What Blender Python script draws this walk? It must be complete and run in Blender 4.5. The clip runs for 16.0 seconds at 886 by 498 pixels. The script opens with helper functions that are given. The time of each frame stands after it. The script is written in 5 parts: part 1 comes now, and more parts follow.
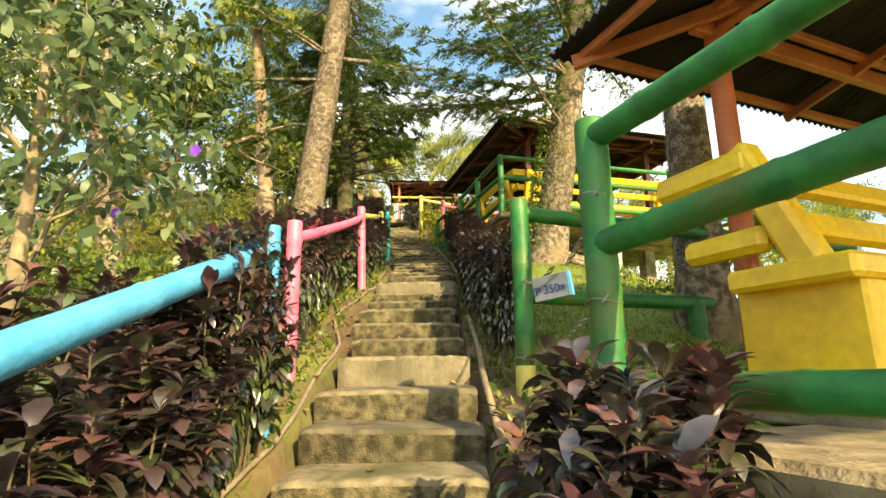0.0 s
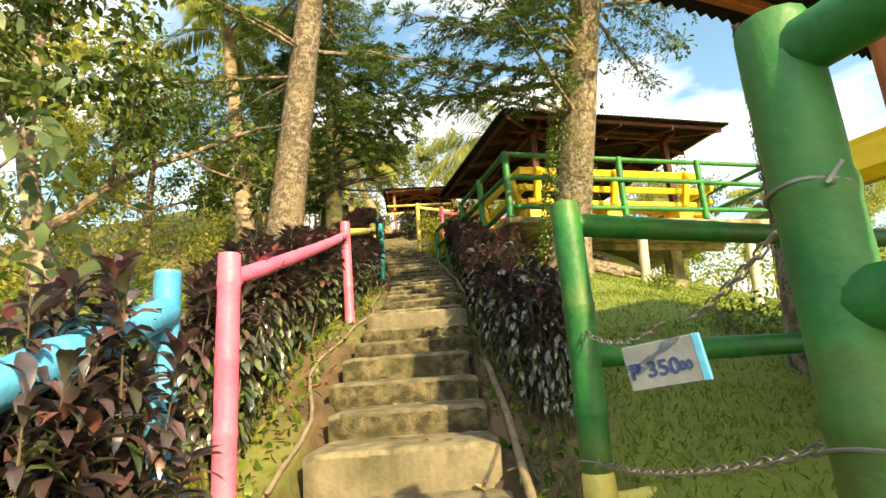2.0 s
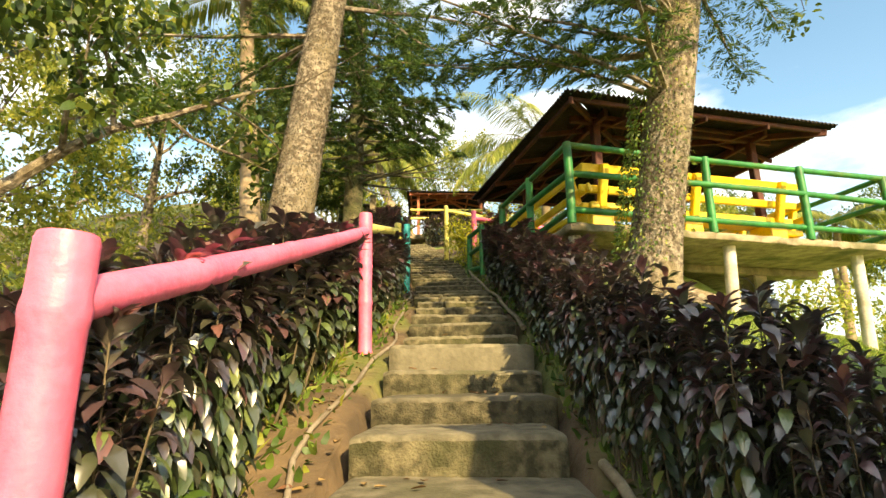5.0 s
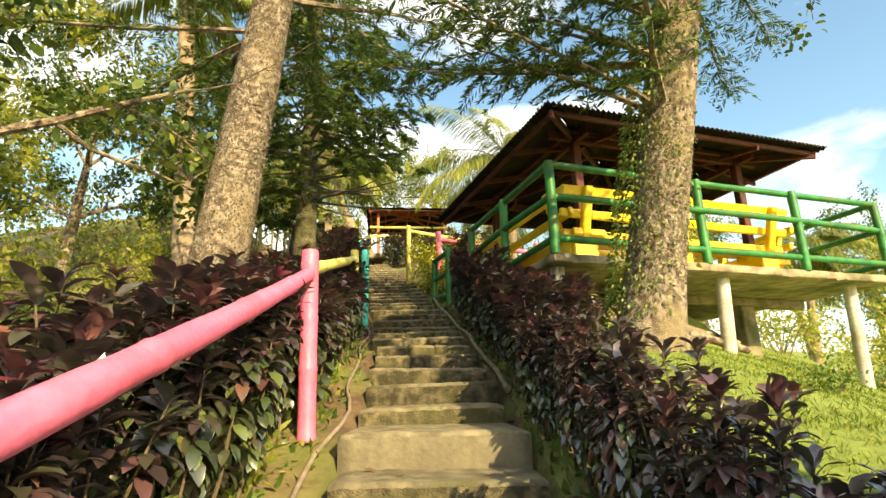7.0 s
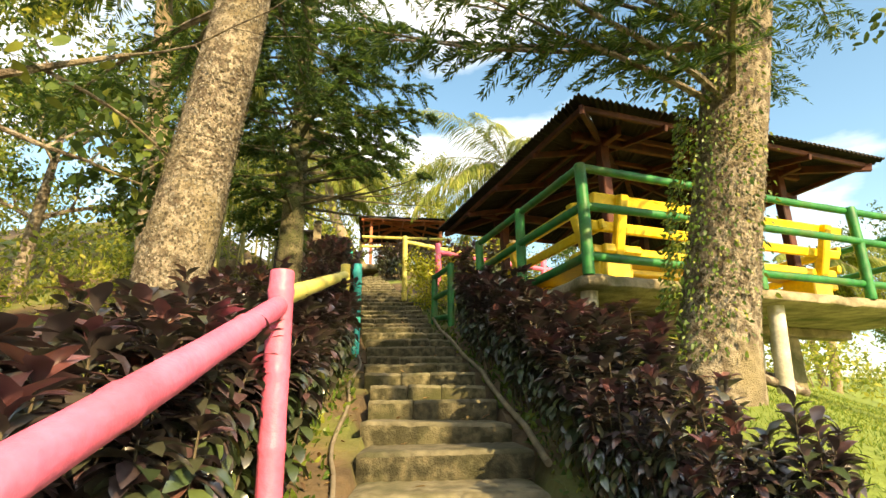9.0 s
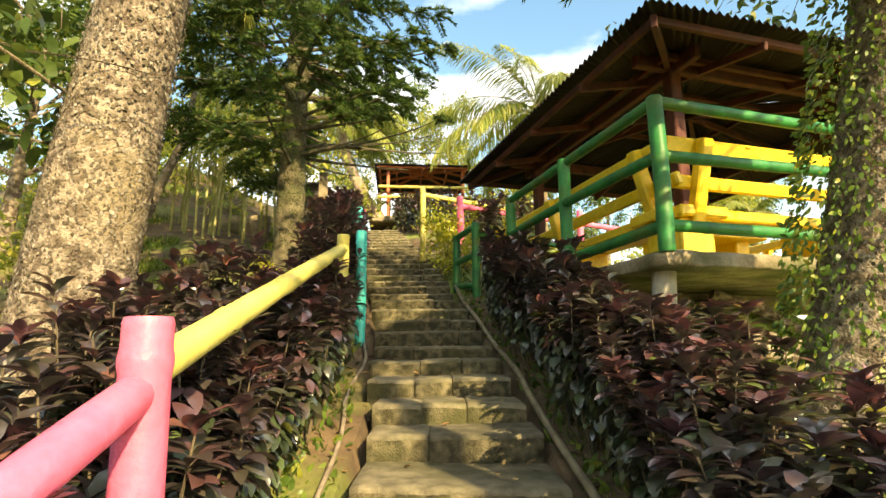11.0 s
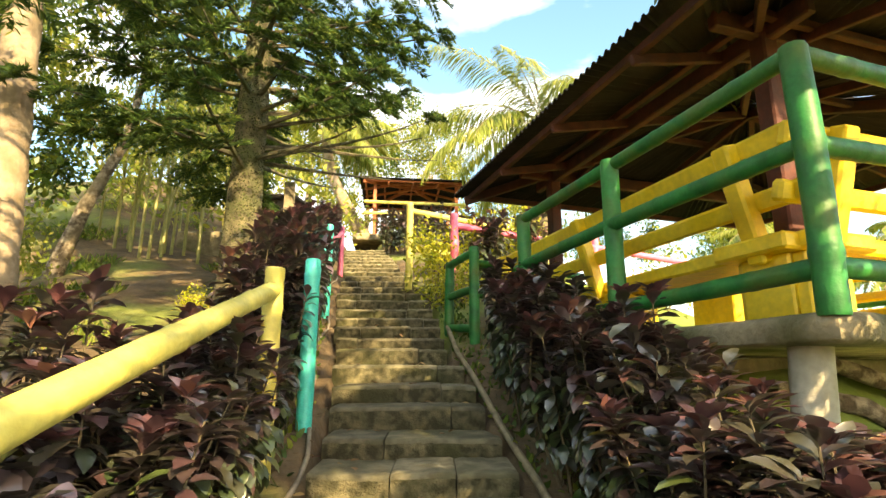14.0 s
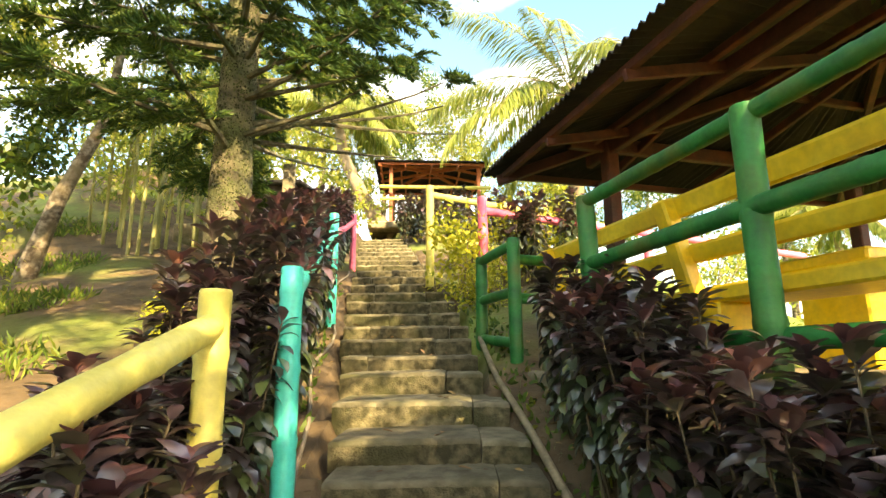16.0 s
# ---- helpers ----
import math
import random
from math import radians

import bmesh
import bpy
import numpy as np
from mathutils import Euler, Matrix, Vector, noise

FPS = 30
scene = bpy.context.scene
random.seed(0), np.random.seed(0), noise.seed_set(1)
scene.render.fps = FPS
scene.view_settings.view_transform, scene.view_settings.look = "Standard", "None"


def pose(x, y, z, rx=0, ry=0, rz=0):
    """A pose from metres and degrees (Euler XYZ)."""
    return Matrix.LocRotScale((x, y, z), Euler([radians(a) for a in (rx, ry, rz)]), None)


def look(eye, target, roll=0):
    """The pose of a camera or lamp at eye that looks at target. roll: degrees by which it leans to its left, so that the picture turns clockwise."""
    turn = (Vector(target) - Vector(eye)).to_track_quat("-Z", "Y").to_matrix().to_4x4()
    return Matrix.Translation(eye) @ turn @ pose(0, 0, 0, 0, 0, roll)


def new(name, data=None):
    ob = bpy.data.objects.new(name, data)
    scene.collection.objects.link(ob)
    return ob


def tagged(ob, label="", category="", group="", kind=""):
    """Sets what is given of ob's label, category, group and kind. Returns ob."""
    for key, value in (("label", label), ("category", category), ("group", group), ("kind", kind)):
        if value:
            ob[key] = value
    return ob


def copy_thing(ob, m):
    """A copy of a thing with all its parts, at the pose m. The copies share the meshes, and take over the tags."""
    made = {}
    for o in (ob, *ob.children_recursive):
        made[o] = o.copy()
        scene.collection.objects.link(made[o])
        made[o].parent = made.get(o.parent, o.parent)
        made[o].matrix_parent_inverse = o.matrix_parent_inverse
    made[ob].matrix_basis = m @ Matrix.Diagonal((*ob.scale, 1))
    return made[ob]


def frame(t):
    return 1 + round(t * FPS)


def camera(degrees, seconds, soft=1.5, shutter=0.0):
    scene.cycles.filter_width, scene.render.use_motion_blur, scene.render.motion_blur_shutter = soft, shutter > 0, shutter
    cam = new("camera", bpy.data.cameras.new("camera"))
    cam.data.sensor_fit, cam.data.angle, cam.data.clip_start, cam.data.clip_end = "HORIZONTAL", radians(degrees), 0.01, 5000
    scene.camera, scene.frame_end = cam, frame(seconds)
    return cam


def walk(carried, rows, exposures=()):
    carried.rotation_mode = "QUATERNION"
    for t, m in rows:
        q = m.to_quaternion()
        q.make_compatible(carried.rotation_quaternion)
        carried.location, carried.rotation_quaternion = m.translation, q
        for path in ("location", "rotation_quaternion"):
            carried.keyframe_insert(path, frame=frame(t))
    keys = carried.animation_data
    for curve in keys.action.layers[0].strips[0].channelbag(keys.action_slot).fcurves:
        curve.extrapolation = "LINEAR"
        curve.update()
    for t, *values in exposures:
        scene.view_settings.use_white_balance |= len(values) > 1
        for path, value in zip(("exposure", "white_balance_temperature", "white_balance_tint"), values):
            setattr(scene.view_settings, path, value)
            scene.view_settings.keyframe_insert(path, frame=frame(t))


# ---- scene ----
cam = camera(79.3, 16.0)
PATH = [
    (0, (0.218, 0.327, 1.245), (0.174, 2.276, 1.689), -0.7),
    (0.5, (0.148, 0.616, 1.326), (0.164, 2.546, 1.851), 0.8),
    (1, (0.118, 0.848, 1.517), (0.276, 2.759, 2.084), -1.6),
    (1.5, (0.151, 1.197, 1.505), (0.158, 3.119, 2.058), -2),
    (2, (0.164, 1.518, 1.656), (0.122, 3.463, 2.121), -4),
    (2.5, (0.081, 1.834, 1.746), (0.009, 3.775, 2.226), -2.3),
    (3, (0.033, 2.073, 1.817), (-0.065, 4.024, 2.246), -5.4),
    (3.5, (0.021, 2.407, 1.891), (-0.117, 4.371, 2.24), -3.2),
    (4, (-0.032, 2.578, 1.971), (-0.179, 4.537, 2.351), -2.4),
    (4.2, (-0.077, 2.684, 1.978), (-0.217, 4.633, 2.407), -1.3),
    (6.3, (-0.238, 3.667, 2.341), (-0.266, 5.596, 2.866), -0.6),
    (6.5, (-0.255, 3.748, 2.412), (-0.225, 5.689, 2.89), -0.7),
    (7, (-0.274, 3.951, 2.475), (-0.227, 5.874, 3.025), -1.3),
    (7.5, (-0.251, 4.223, 2.593), (-0.241, 6.151, 3.126), 0.5),
    (8, (-0.307, 4.441, 2.639), (-0.242, 6.361, 3.196), 0.3),
    (8.5, (-0.4, 4.666, 2.792), (-0.28, 6.596, 3.302), -2.2),
    (9, (-0.42, 4.913, 2.809), (-0.34, 6.823, 3.397), -0.3),
    (9.2, (-0.416, 5.05, 2.866), (-0.323, 6.974, 3.404), 0.2),
    (11.3, (-0.381, 6.174, 3.351), (-0.396, 8.136, 3.738), -0.3),
    (11.5, (-0.391, 6.256, 3.357), (-0.402, 8.213, 3.769), 0),
    (12, (-0.454, 6.539, 3.453), (-0.423, 8.497, 3.863), 0.7),
    (12.5, (-0.424, 6.749, 3.528), (-0.298, 8.67, 4.074), -0.5),
    (13, (-0.367, 7.048, 3.62), (-0.316, 8.971, 4.168), 0.1),
    (13.5, (-0.337, 7.248, 3.651), (-0.334, 9.183, 4.158), -0.7),
    (14, (-0.36, 7.574, 3.772), (-0.333, 9.522, 4.225), 0.3),
    (14.5, (-0.385, 7.787, 3.828), (-0.411, 9.72, 4.341), -1),
    (15, (-0.358, 8.155, 3.931), (-0.55, 10.087, 4.408), 1.3),
    (15.5, (-0.38, 8.432, 3.97), (-0.502, 10.38, 4.403), -0.2),
    (16, (-0.435, 8.682, 4.096), (-0.48, 10.642, 4.494), -0.4),
]
KELVIN = 8100
EXPOSURES = [(0.0, 1.40), (4.2, 1.38), (7.0, 1.36), (9.2, 1.38), (12.5, 1.76), (14.5, 2.06), (16.0, 2.25)]
walk(cam, [(t, look(eye, target, roll)) for t, eye, target, roll in PATH], [(t, stops, KELVIN, 10.0) for t, stops in EXPOSURES])

# ---- sky, sun, exposure ----
SUN_ELEV, SUN_AZ = 30.0, 151.0          # azimuth clockwise from +y: low sun behind the walker and to the right
world = bpy.data.worlds.new("world")
scene.world = world
world.use_nodes = True
wt = world.node_tree
bg = wt.nodes["Background"]
sky = wt.nodes.new("ShaderNodeTexSky")
sky.sky_type, sky.sun_disc = "NISHITA", False
sky.sun_elevation, sky.sun_rotation = radians(SUN_ELEV), radians(SUN_AZ)
cloud_co = wt.nodes.new("ShaderNodeTexCoord")
cloud_map = wt.nodes.new("ShaderNodeMapping")
cloud_map.inputs["Scale"].default_value = (1.0, 1.0, 2.6)
cloud_map.inputs["Location"].default_value = (1.7, 0.9, 0.5)
cloud = wt.nodes.new("ShaderNodeTexNoise")
cloud.inputs["Scale"].default_value, cloud.inputs["Detail"].default_value = 2.4, 7.0
cloud_ramp = wt.nodes.new("ShaderNodeValToRGB")
cloud_ramp.color_ramp.elements[0].position, cloud_ramp.color_ramp.elements[1].position = 0.47, 0.71
cloud_mix = wt.nodes.new("ShaderNodeMixRGB")
cloud_mix.inputs["Color2"].default_value = (7.4, 7.5, 7.8, 1)
wt.links.new(cloud_co.outputs["Generated"], cloud_map.inputs["Vector"])
wt.links.new(cloud_map.outputs["Vector"], cloud.inputs["Vector"])
wt.links.new(cloud.outputs["Fac"], cloud_ramp.inputs["Fac"])
wt.links.new(cloud_ramp.outputs["Color"], cloud_mix.inputs["Fac"])
deep = wt.nodes.new("ShaderNodeHueSaturation")
deep.inputs["Hue"].default_value, deep.inputs["Saturation"].default_value = 0.488, 1.15
wt.links.new(sky.outputs["Color"], deep.inputs["Color"])
wt.links.new(deep.outputs["Color"], cloud_mix.inputs["Color1"])
wt.links.new(cloud_mix.outputs["Color"], bg.inputs["Color"])
bg.inputs["Strength"].default_value = 0.15
sun = new("sun", bpy.data.lights.new("sun", "SUN"))
sun.data.energy, sun.data.angle, sun.data.color = 4.3, radians(0.6), (1.0, 0.82, 0.52)
az, el = radians(SUN_AZ), radians(SUN_ELEV)
sun_from = Vector((math.sin(az) * math.cos(el), math.cos(az) * math.cos(el), math.sin(el)))
sun.matrix_world = look(sun_from * 60, (0, 0, 0))

rng = np.random.default_rng(7)


# ---- materials ----
def mat(name, c1, c2, scale=8.0, rough=0.7, bump=0.3, c3=None, stain=1.3, metal=0.0, fine=6.0, per="", glow=0.0, ramp=(0.35, 0.65)):
    """Two-scale noise colour with relief; per: 'island' or 'object' adds variation between pieces."""
    m = bpy.data.materials.new(name)
    m.use_nodes = True
    nt = m.node_tree
    n, l = nt.nodes, nt.links
    p = n["Principled BSDF"]
    co = n.new("ShaderNodeTexCoord")
    big, small = n.new("ShaderNodeTexNoise"), n.new("ShaderNodeTexNoise")
    big.inputs["Scale"].default_value, big.inputs["Detail"].default_value = stain, 5
    small.inputs["Scale"].default_value, small.inputs["Detail"].default_value = scale * fine, 6
    for t in (big, small):
        l.new(co.outputs["Object"], t.inputs["Vector"])
    r1 = n.new("ShaderNodeValToRGB")
    r1.color_ramp.elements[0].position, r1.color_ramp.elements[1].position = ramp
    r1.color_ramp.elements[0].color, r1.color_ramp.elements[1].color = (*c1, 1), (*c2, 1)
    mid = n.new("ShaderNodeTexNoise")
    mid.inputs["Scale"].default_value, mid.inputs["Detail"].default_value = scale, 8
    l.new(co.outputs["Object"], mid.inputs["Vector"])
    l.new(mid.outputs["Fac"], r1.inputs["Fac"])
    col = r1.outputs["Color"]
    if c3:
        r2 = n.new("ShaderNodeValToRGB")
        r2.color_ramp.elements[0].position, r2.color_ramp.elements[1].position = 0.5, 0.68
        l.new(big.outputs["Fac"], r2.inputs["Fac"])
        mx = n.new("ShaderNodeMixRGB")
        mx.inputs["Color2"].default_value = (*c3, 1)
        l.new(r2.outputs["Color"], mx.inputs["Fac"])
        l.new(col, mx.inputs["Color1"])
        col = mx.outputs["Color"]
    hsv = n.new("ShaderNodeHueSaturation")
    mr = n.new("ShaderNodeMapRange")
    mr.inputs["To Min"].default_value, mr.inputs["To Max"].default_value = 0.72, 1.28
    if per == "island":
        src = n.new("ShaderNodeNewGeometry").outputs["Random Per Island"]
    elif per == "object":
        src = n.new("ShaderNodeObjectInfo").outputs["Random"]
    else:
        src = small.outputs["Fac"]
    l.new(src, mr.inputs["Value"])
    l.new(mr.outputs["Result"], hsv.inputs["Value"])
    l.new(col, hsv.inputs["Color"])
    l.new(hsv.outputs["Color"], p.inputs["Base Color"])
    p.inputs["Roughness"].default_value, p.inputs["Metallic"].default_value = rough, metal
    if bump:
        b = n.new("ShaderNodeBump")
        b.inputs["Strength"].default_value, b.inputs["Distance"].default_value = bump, 0.02
        ad = n.new("ShaderNodeMath")
        l.new(mid.outputs["Fac"], ad.inputs[0])
        l.new(small.outputs["Fac"], ad.inputs[1])
        l.new(ad.outputs[0], b.inputs["Height"])
        l.new(b.outputs["Normal"], p.inputs["Normal"])
    return m


def leaf_mat(name, stops, rough=0.4, through_light=0.35, spec=0.5, ior=1.45):
    """Leaf: each leaf takes its own colour from the stops; light passes through in part."""
    m = bpy.data.materials.new(name)
    m.use_nodes = True
    n, l = m.node_tree.nodes, m.node_tree.links
    p, out = n["Principled BSDF"], n["Material Output"]
    geo = n.new("ShaderNodeNewGeometry")
    ramp = n.new("ShaderNodeValToRGB")
    e = ramp.color_ramp.elements
    while len(e) < len(stops):
        e.new(0.5)
    for k, (pos, c) in zip(e, stops):
        k.position, k.color = pos, (*c, 1)
    l.new(geo.outputs["Random Per Island"], ramp.inputs["Fac"])
    co, no = n.new("ShaderNodeTexCoord"), n.new("ShaderNodeTexNoise")
    no.inputs["Scale"].default_value = 30
    l.new(co.outputs["Object"], no.inputs["Vector"])
    hsv, mr = n.new("ShaderNodeHueSaturation"), n.new("ShaderNodeMapRange")
    mr.inputs["To Min"].default_value, mr.inputs["To Max"].default_value = 0.7, 1.3
    l.new(no.outputs["Fac"], mr.inputs["Value"])
    l.new(mr.outputs["Result"], hsv.inputs["Value"])
    l.new(ramp.outputs["Color"], hsv.inputs["Color"])
    l.new(hsv.outputs["Color"], p.inputs["Base Color"])
    p.inputs["Roughness"].default_value = rough
    p.inputs["Specular IOR Level"].default_value = spec
    p.inputs["IOR"].default_value = ior
    tr, mix = n.new("ShaderNodeBsdfTranslucent"), n.new("ShaderNodeMixShader")
    mix.inputs["Fac"].default_value = through_light
    l.new(hsv.outputs["Color"], tr.inputs["Color"])
    l.new(p.outputs["BSDF"], mix.inputs[1])
    l.new(tr.outputs["BSDF"], mix.inputs[2])
    l.new(mix.outputs["Shader"], out.inputs["Surface"])
    return m


CONCRETE = mat("step concrete", (0.086, 0.077, 0.045), (0.20, 0.178, 0.112), 9, 0.88, 0.45, (0.072, 0.071, 0.032), 2.4, per="object", ramp=(0.36, 0.64))
SMOOTH_STEP = mat("smooth cast step concrete", (0.13, 0.117, 0.072), (0.195, 0.173, 0.112), 6, 0.88, 0.3, (0.08, 0.076, 0.04), 3.0)
SLAB = mat("slab concrete", (0.17, 0.14, 0.085), (0.32, 0.27, 0.175), 6, 0.9, 0.6, (0.085, 0.09, 0.035), 2.0, ramp=(0.36, 0.62))
PALE = mat("pale concrete post", (0.45, 0.42, 0.35), (0.6, 0.56, 0.48), 5, 0.8, 0.3, (0.3, 0.28, 0.2), 2)
STONE = mat("rubble stone", (0.16, 0.14, 0.10), (0.33, 0.29, 0.22), 4, 0.9, 0.7, (0.12, 0.13, 0.06), 1.5, per="object")
GREEN = mat("green paint", (0.004, 0.105, 0.022), (0.012, 0.20, 0.040), 7, 0.52, 0.16, (0.060, 0.115, 0.020), 3.5)
YELLOW = mat("yellow paint", (0.78, 0.52, 0.022), (0.86, 0.62, 0.05), 4, 0.42, 0.12, (0.70, 0.43, 0.03), 2)
LEMON = mat("weathered yellow paint", (0.60, 0.53, 0.12), (0.68, 0.62, 0.18), 5, 0.5, 0.2, (0.48, 0.44, 0.11), 2.5)
PINK = mat("pink paint", (0.72, 0.125, 0.23), (0.78, 0.17, 0.29), 6, 0.45, 0.2, (0.64, 0.12, 0.20), 2)
BLUE = mat("sky blue paint", (0.045, 0.31, 0.58), (0.075, 0.38, 0.66), 6, 0.45, 0.2, (0.05, 0.27, 0.50), 2)
TEAL = mat("turquoise paint", (0.03, 0.55, 0.47), (0.05, 0.65, 0.56), 6, 0.42, 0.2, (0.05, 0.46, 0.40), 2)
RUST = mat("red-brown timber paint", (0.36, 0.10, 0.04), (0.48, 0.15, 0.06), 7, 0.6, 0.2, (0.26, 0.08, 0.04), 1.6)
# Shade below the roofs is put into this near-black sheet colour.
ROOF = mat("weathered roof sheet with underside shade in colour", (0.010, 0.008, 0.007), (0.024, 0.018, 0.015), 3, 0.92, 0.3, (0.008, 0.007, 0.006), 1.2)
# Aged timber, darker than RUST; shade under the raised roof is in its colour.
OLD_SHADED_RUST = mat("aged red-brown timber with roof shade in colour", (0.050, 0.013, 0.008), (0.10, 0.025, 0.013), 7, 0.75, 0.25, (0.032, 0.012, 0.009), 1.6)
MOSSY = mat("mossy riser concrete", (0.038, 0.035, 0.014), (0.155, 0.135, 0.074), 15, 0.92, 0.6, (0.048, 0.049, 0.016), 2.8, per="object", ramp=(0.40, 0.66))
BARK = mat("flaky grey bark", (0.10, 0.075, 0.05), (0.33, 0.28, 0.21), 14, 0.95, 1.0, (0.22, 0.18, 0.10), 1.8, ramp=(0.42, 0.6))
BARK_DARK = mat("dark mossy bark", (0.05, 0.045, 0.025), (0.16, 0.14, 0.08), 9, 0.95, 1.0, (0.08, 0.10, 0.03), 1.8)
BARK_PALE = mat("pale ringed bark", (0.19, 0.14, 0.085), (0.35, 0.275, 0.185), 4, 0.9, 0.5, (0.18, 0.14, 0.075), 2.2)
STEM = mat("woody stem", (0.16, 0.13, 0.08), (0.30, 0.25, 0.15), 8, 0.9, 0.4)
HOSE = mat("weathered hose", (0.16, 0.13, 0.09), (0.26, 0.22, 0.16), 8, 0.7, 0.2)
STEEL = mat("galvanised steel", (0.20, 0.20, 0.19), (0.34, 0.34, 0.32), 20, 0.5, 0.1, metal=0.8)
DARKWOOD = mat("dark old timber", (0.05, 0.04, 0.03), (0.11, 0.09, 0.07), 6, 0.9, 0.4)
SIGNPAINT = mat("pale sign board", (0.11, 0.135, 0.16), (0.17, 0.20, 0.225), 5, 0.6, 0.1)
BLACK = mat("dark blue marker", (0.012, 0.03, 0.13), (0.02, 0.04, 0.18), 5, 0.6, 0.0)
MAROON_LEAF = leaf_mat("dark maroon leaf", [(0.0, (0.030, 0.024, 0.025)), (0.3, (0.049, 0.033, 0.035)), (0.55, (0.054, 0.062, 0.034)), (0.8, (0.072, 0.043, 0.046)), (0.95, (0.105, 0.052, 0.054)), (1.0, (0.17, 0.078, 0.058))], 0.30, 0.10, 0.9, 1.65)
OLD_LEAF = leaf_mat("blackish green old leaf", [(0.0, (0.026, 0.038, 0.021)), (0.35, (0.048, 0.078, 0.030)), (0.55, (0.046, 0.037, 0.034)), (0.8, (0.076, 0.115, 0.039)), (0.98, (0.13, 0.17, 0.05)), (1.0, (0.20, 0.20, 0.04))], 0.30, 0.14, 0.9, 1.65)
RED_LEAF = leaf_mat("red young leaf", [(0.0, (0.045, 0.025, 0.031)), (0.55, (0.082, 0.035, 0.041)), (0.88, (0.16, 0.060, 0.060)), (1.0, (0.26, 0.12, 0.075))], 0.28, 0.18, 1.0, 1.7)
BROAD_LEAF = leaf_mat("broad green leaf", [(0.0, (0.05, 0.10, 0.018)), (0.5, (0.09, 0.16, 0.028)), (0.85, (0.17, 0.24, 0.04)), (1.0, (0.32, 0.33, 0.05))], 0.4, 0.4)
LIGHT_LEAF = leaf_mat("sunlit yellow-green leaf", [(0.0, (0.14, 0.19, 0.03)), (0.5, (0.27, 0.32, 0.05)), (1.0, (0.5, 0.47, 0.09))], 0.45, 0.55)
GREY_LEAF = leaf_mat("grey-green lance leaf", [(0.0, (0.05, 0.10, 0.042)), (0.6, (0.12, 0.19, 0.085)), (1.0, (0.24, 0.31, 0.15))], 0.4, 0.4)
DARK_BROAD = leaf_mat("dark green leathery leaf", [(0.0, (0.028, 0.058, 0.014)), (0.5, (0.055, 0.098, 0.022)), (0.85, (0.12, 0.17, 0.034)), (1.0, (0.26, 0.28, 0.05))], 0.35, 0.3)
FLAKE = leaf_mat("bark flake", [(0.0, (0.060, 0.050, 0.034)), (0.4, (0.11, 0.093, 0.065)), (0.75, (0.165, 0.145, 0.105)), (1.0, (0.27, 0.255, 0.21))], 0.95, 0.0, 0.1)
DARK_FLAKE = leaf_mat("dark mossy bark flake", [(0.0, (0.024, 0.023, 0.011)), (0.5, (0.045, 0.048, 0.020)), (0.85, (0.07, 0.09, 0.026)), (1.0, (0.12, 0.12, 0.055))], 0.95, 0.0, 0.1)
NEEDLE = leaf_mat("dark green needle spray", [(0.0, (0.036, 0.082, 0.020)), (0.5, (0.066, 0.13, 0.028)), (0.9, (0.13, 0.20, 0.035)), (1.0, (0.26, 0.29, 0.06))], 0.5, 0.35)
PALM_LEAF = leaf_mat("palm leaflet", [(0.0, (0.14, 0.20, 0.035)), (0.6, (0.26, 0.31, 0.06)), (1.0, (0.46, 0.44, 0.13))], 0.4, 0.4)
GRASS = leaf_mat("grass blade", [(0.0, (0.075, 0.145, 0.020)), (0.6, (0.16, 0.235, 0.034)), (1.0, (0.35, 0.36, 0.07))], 0.6, 0.45)
GOLD_LEAF = leaf_mat("golden shrub leaf", [(0.0, (0.22, 0.28, 0.03)), (0.5, (0.45, 0.45, 0.04)), (1.0, (0.6, 0.55, 0.06))], 0.45, 0.4)
PURPLE = leaf_mat("purple petal", [(0.0, (0.12, 0.03, 0.5)), (1.0, (0.22, 0.06, 0.65))], 0.5, 0.3)


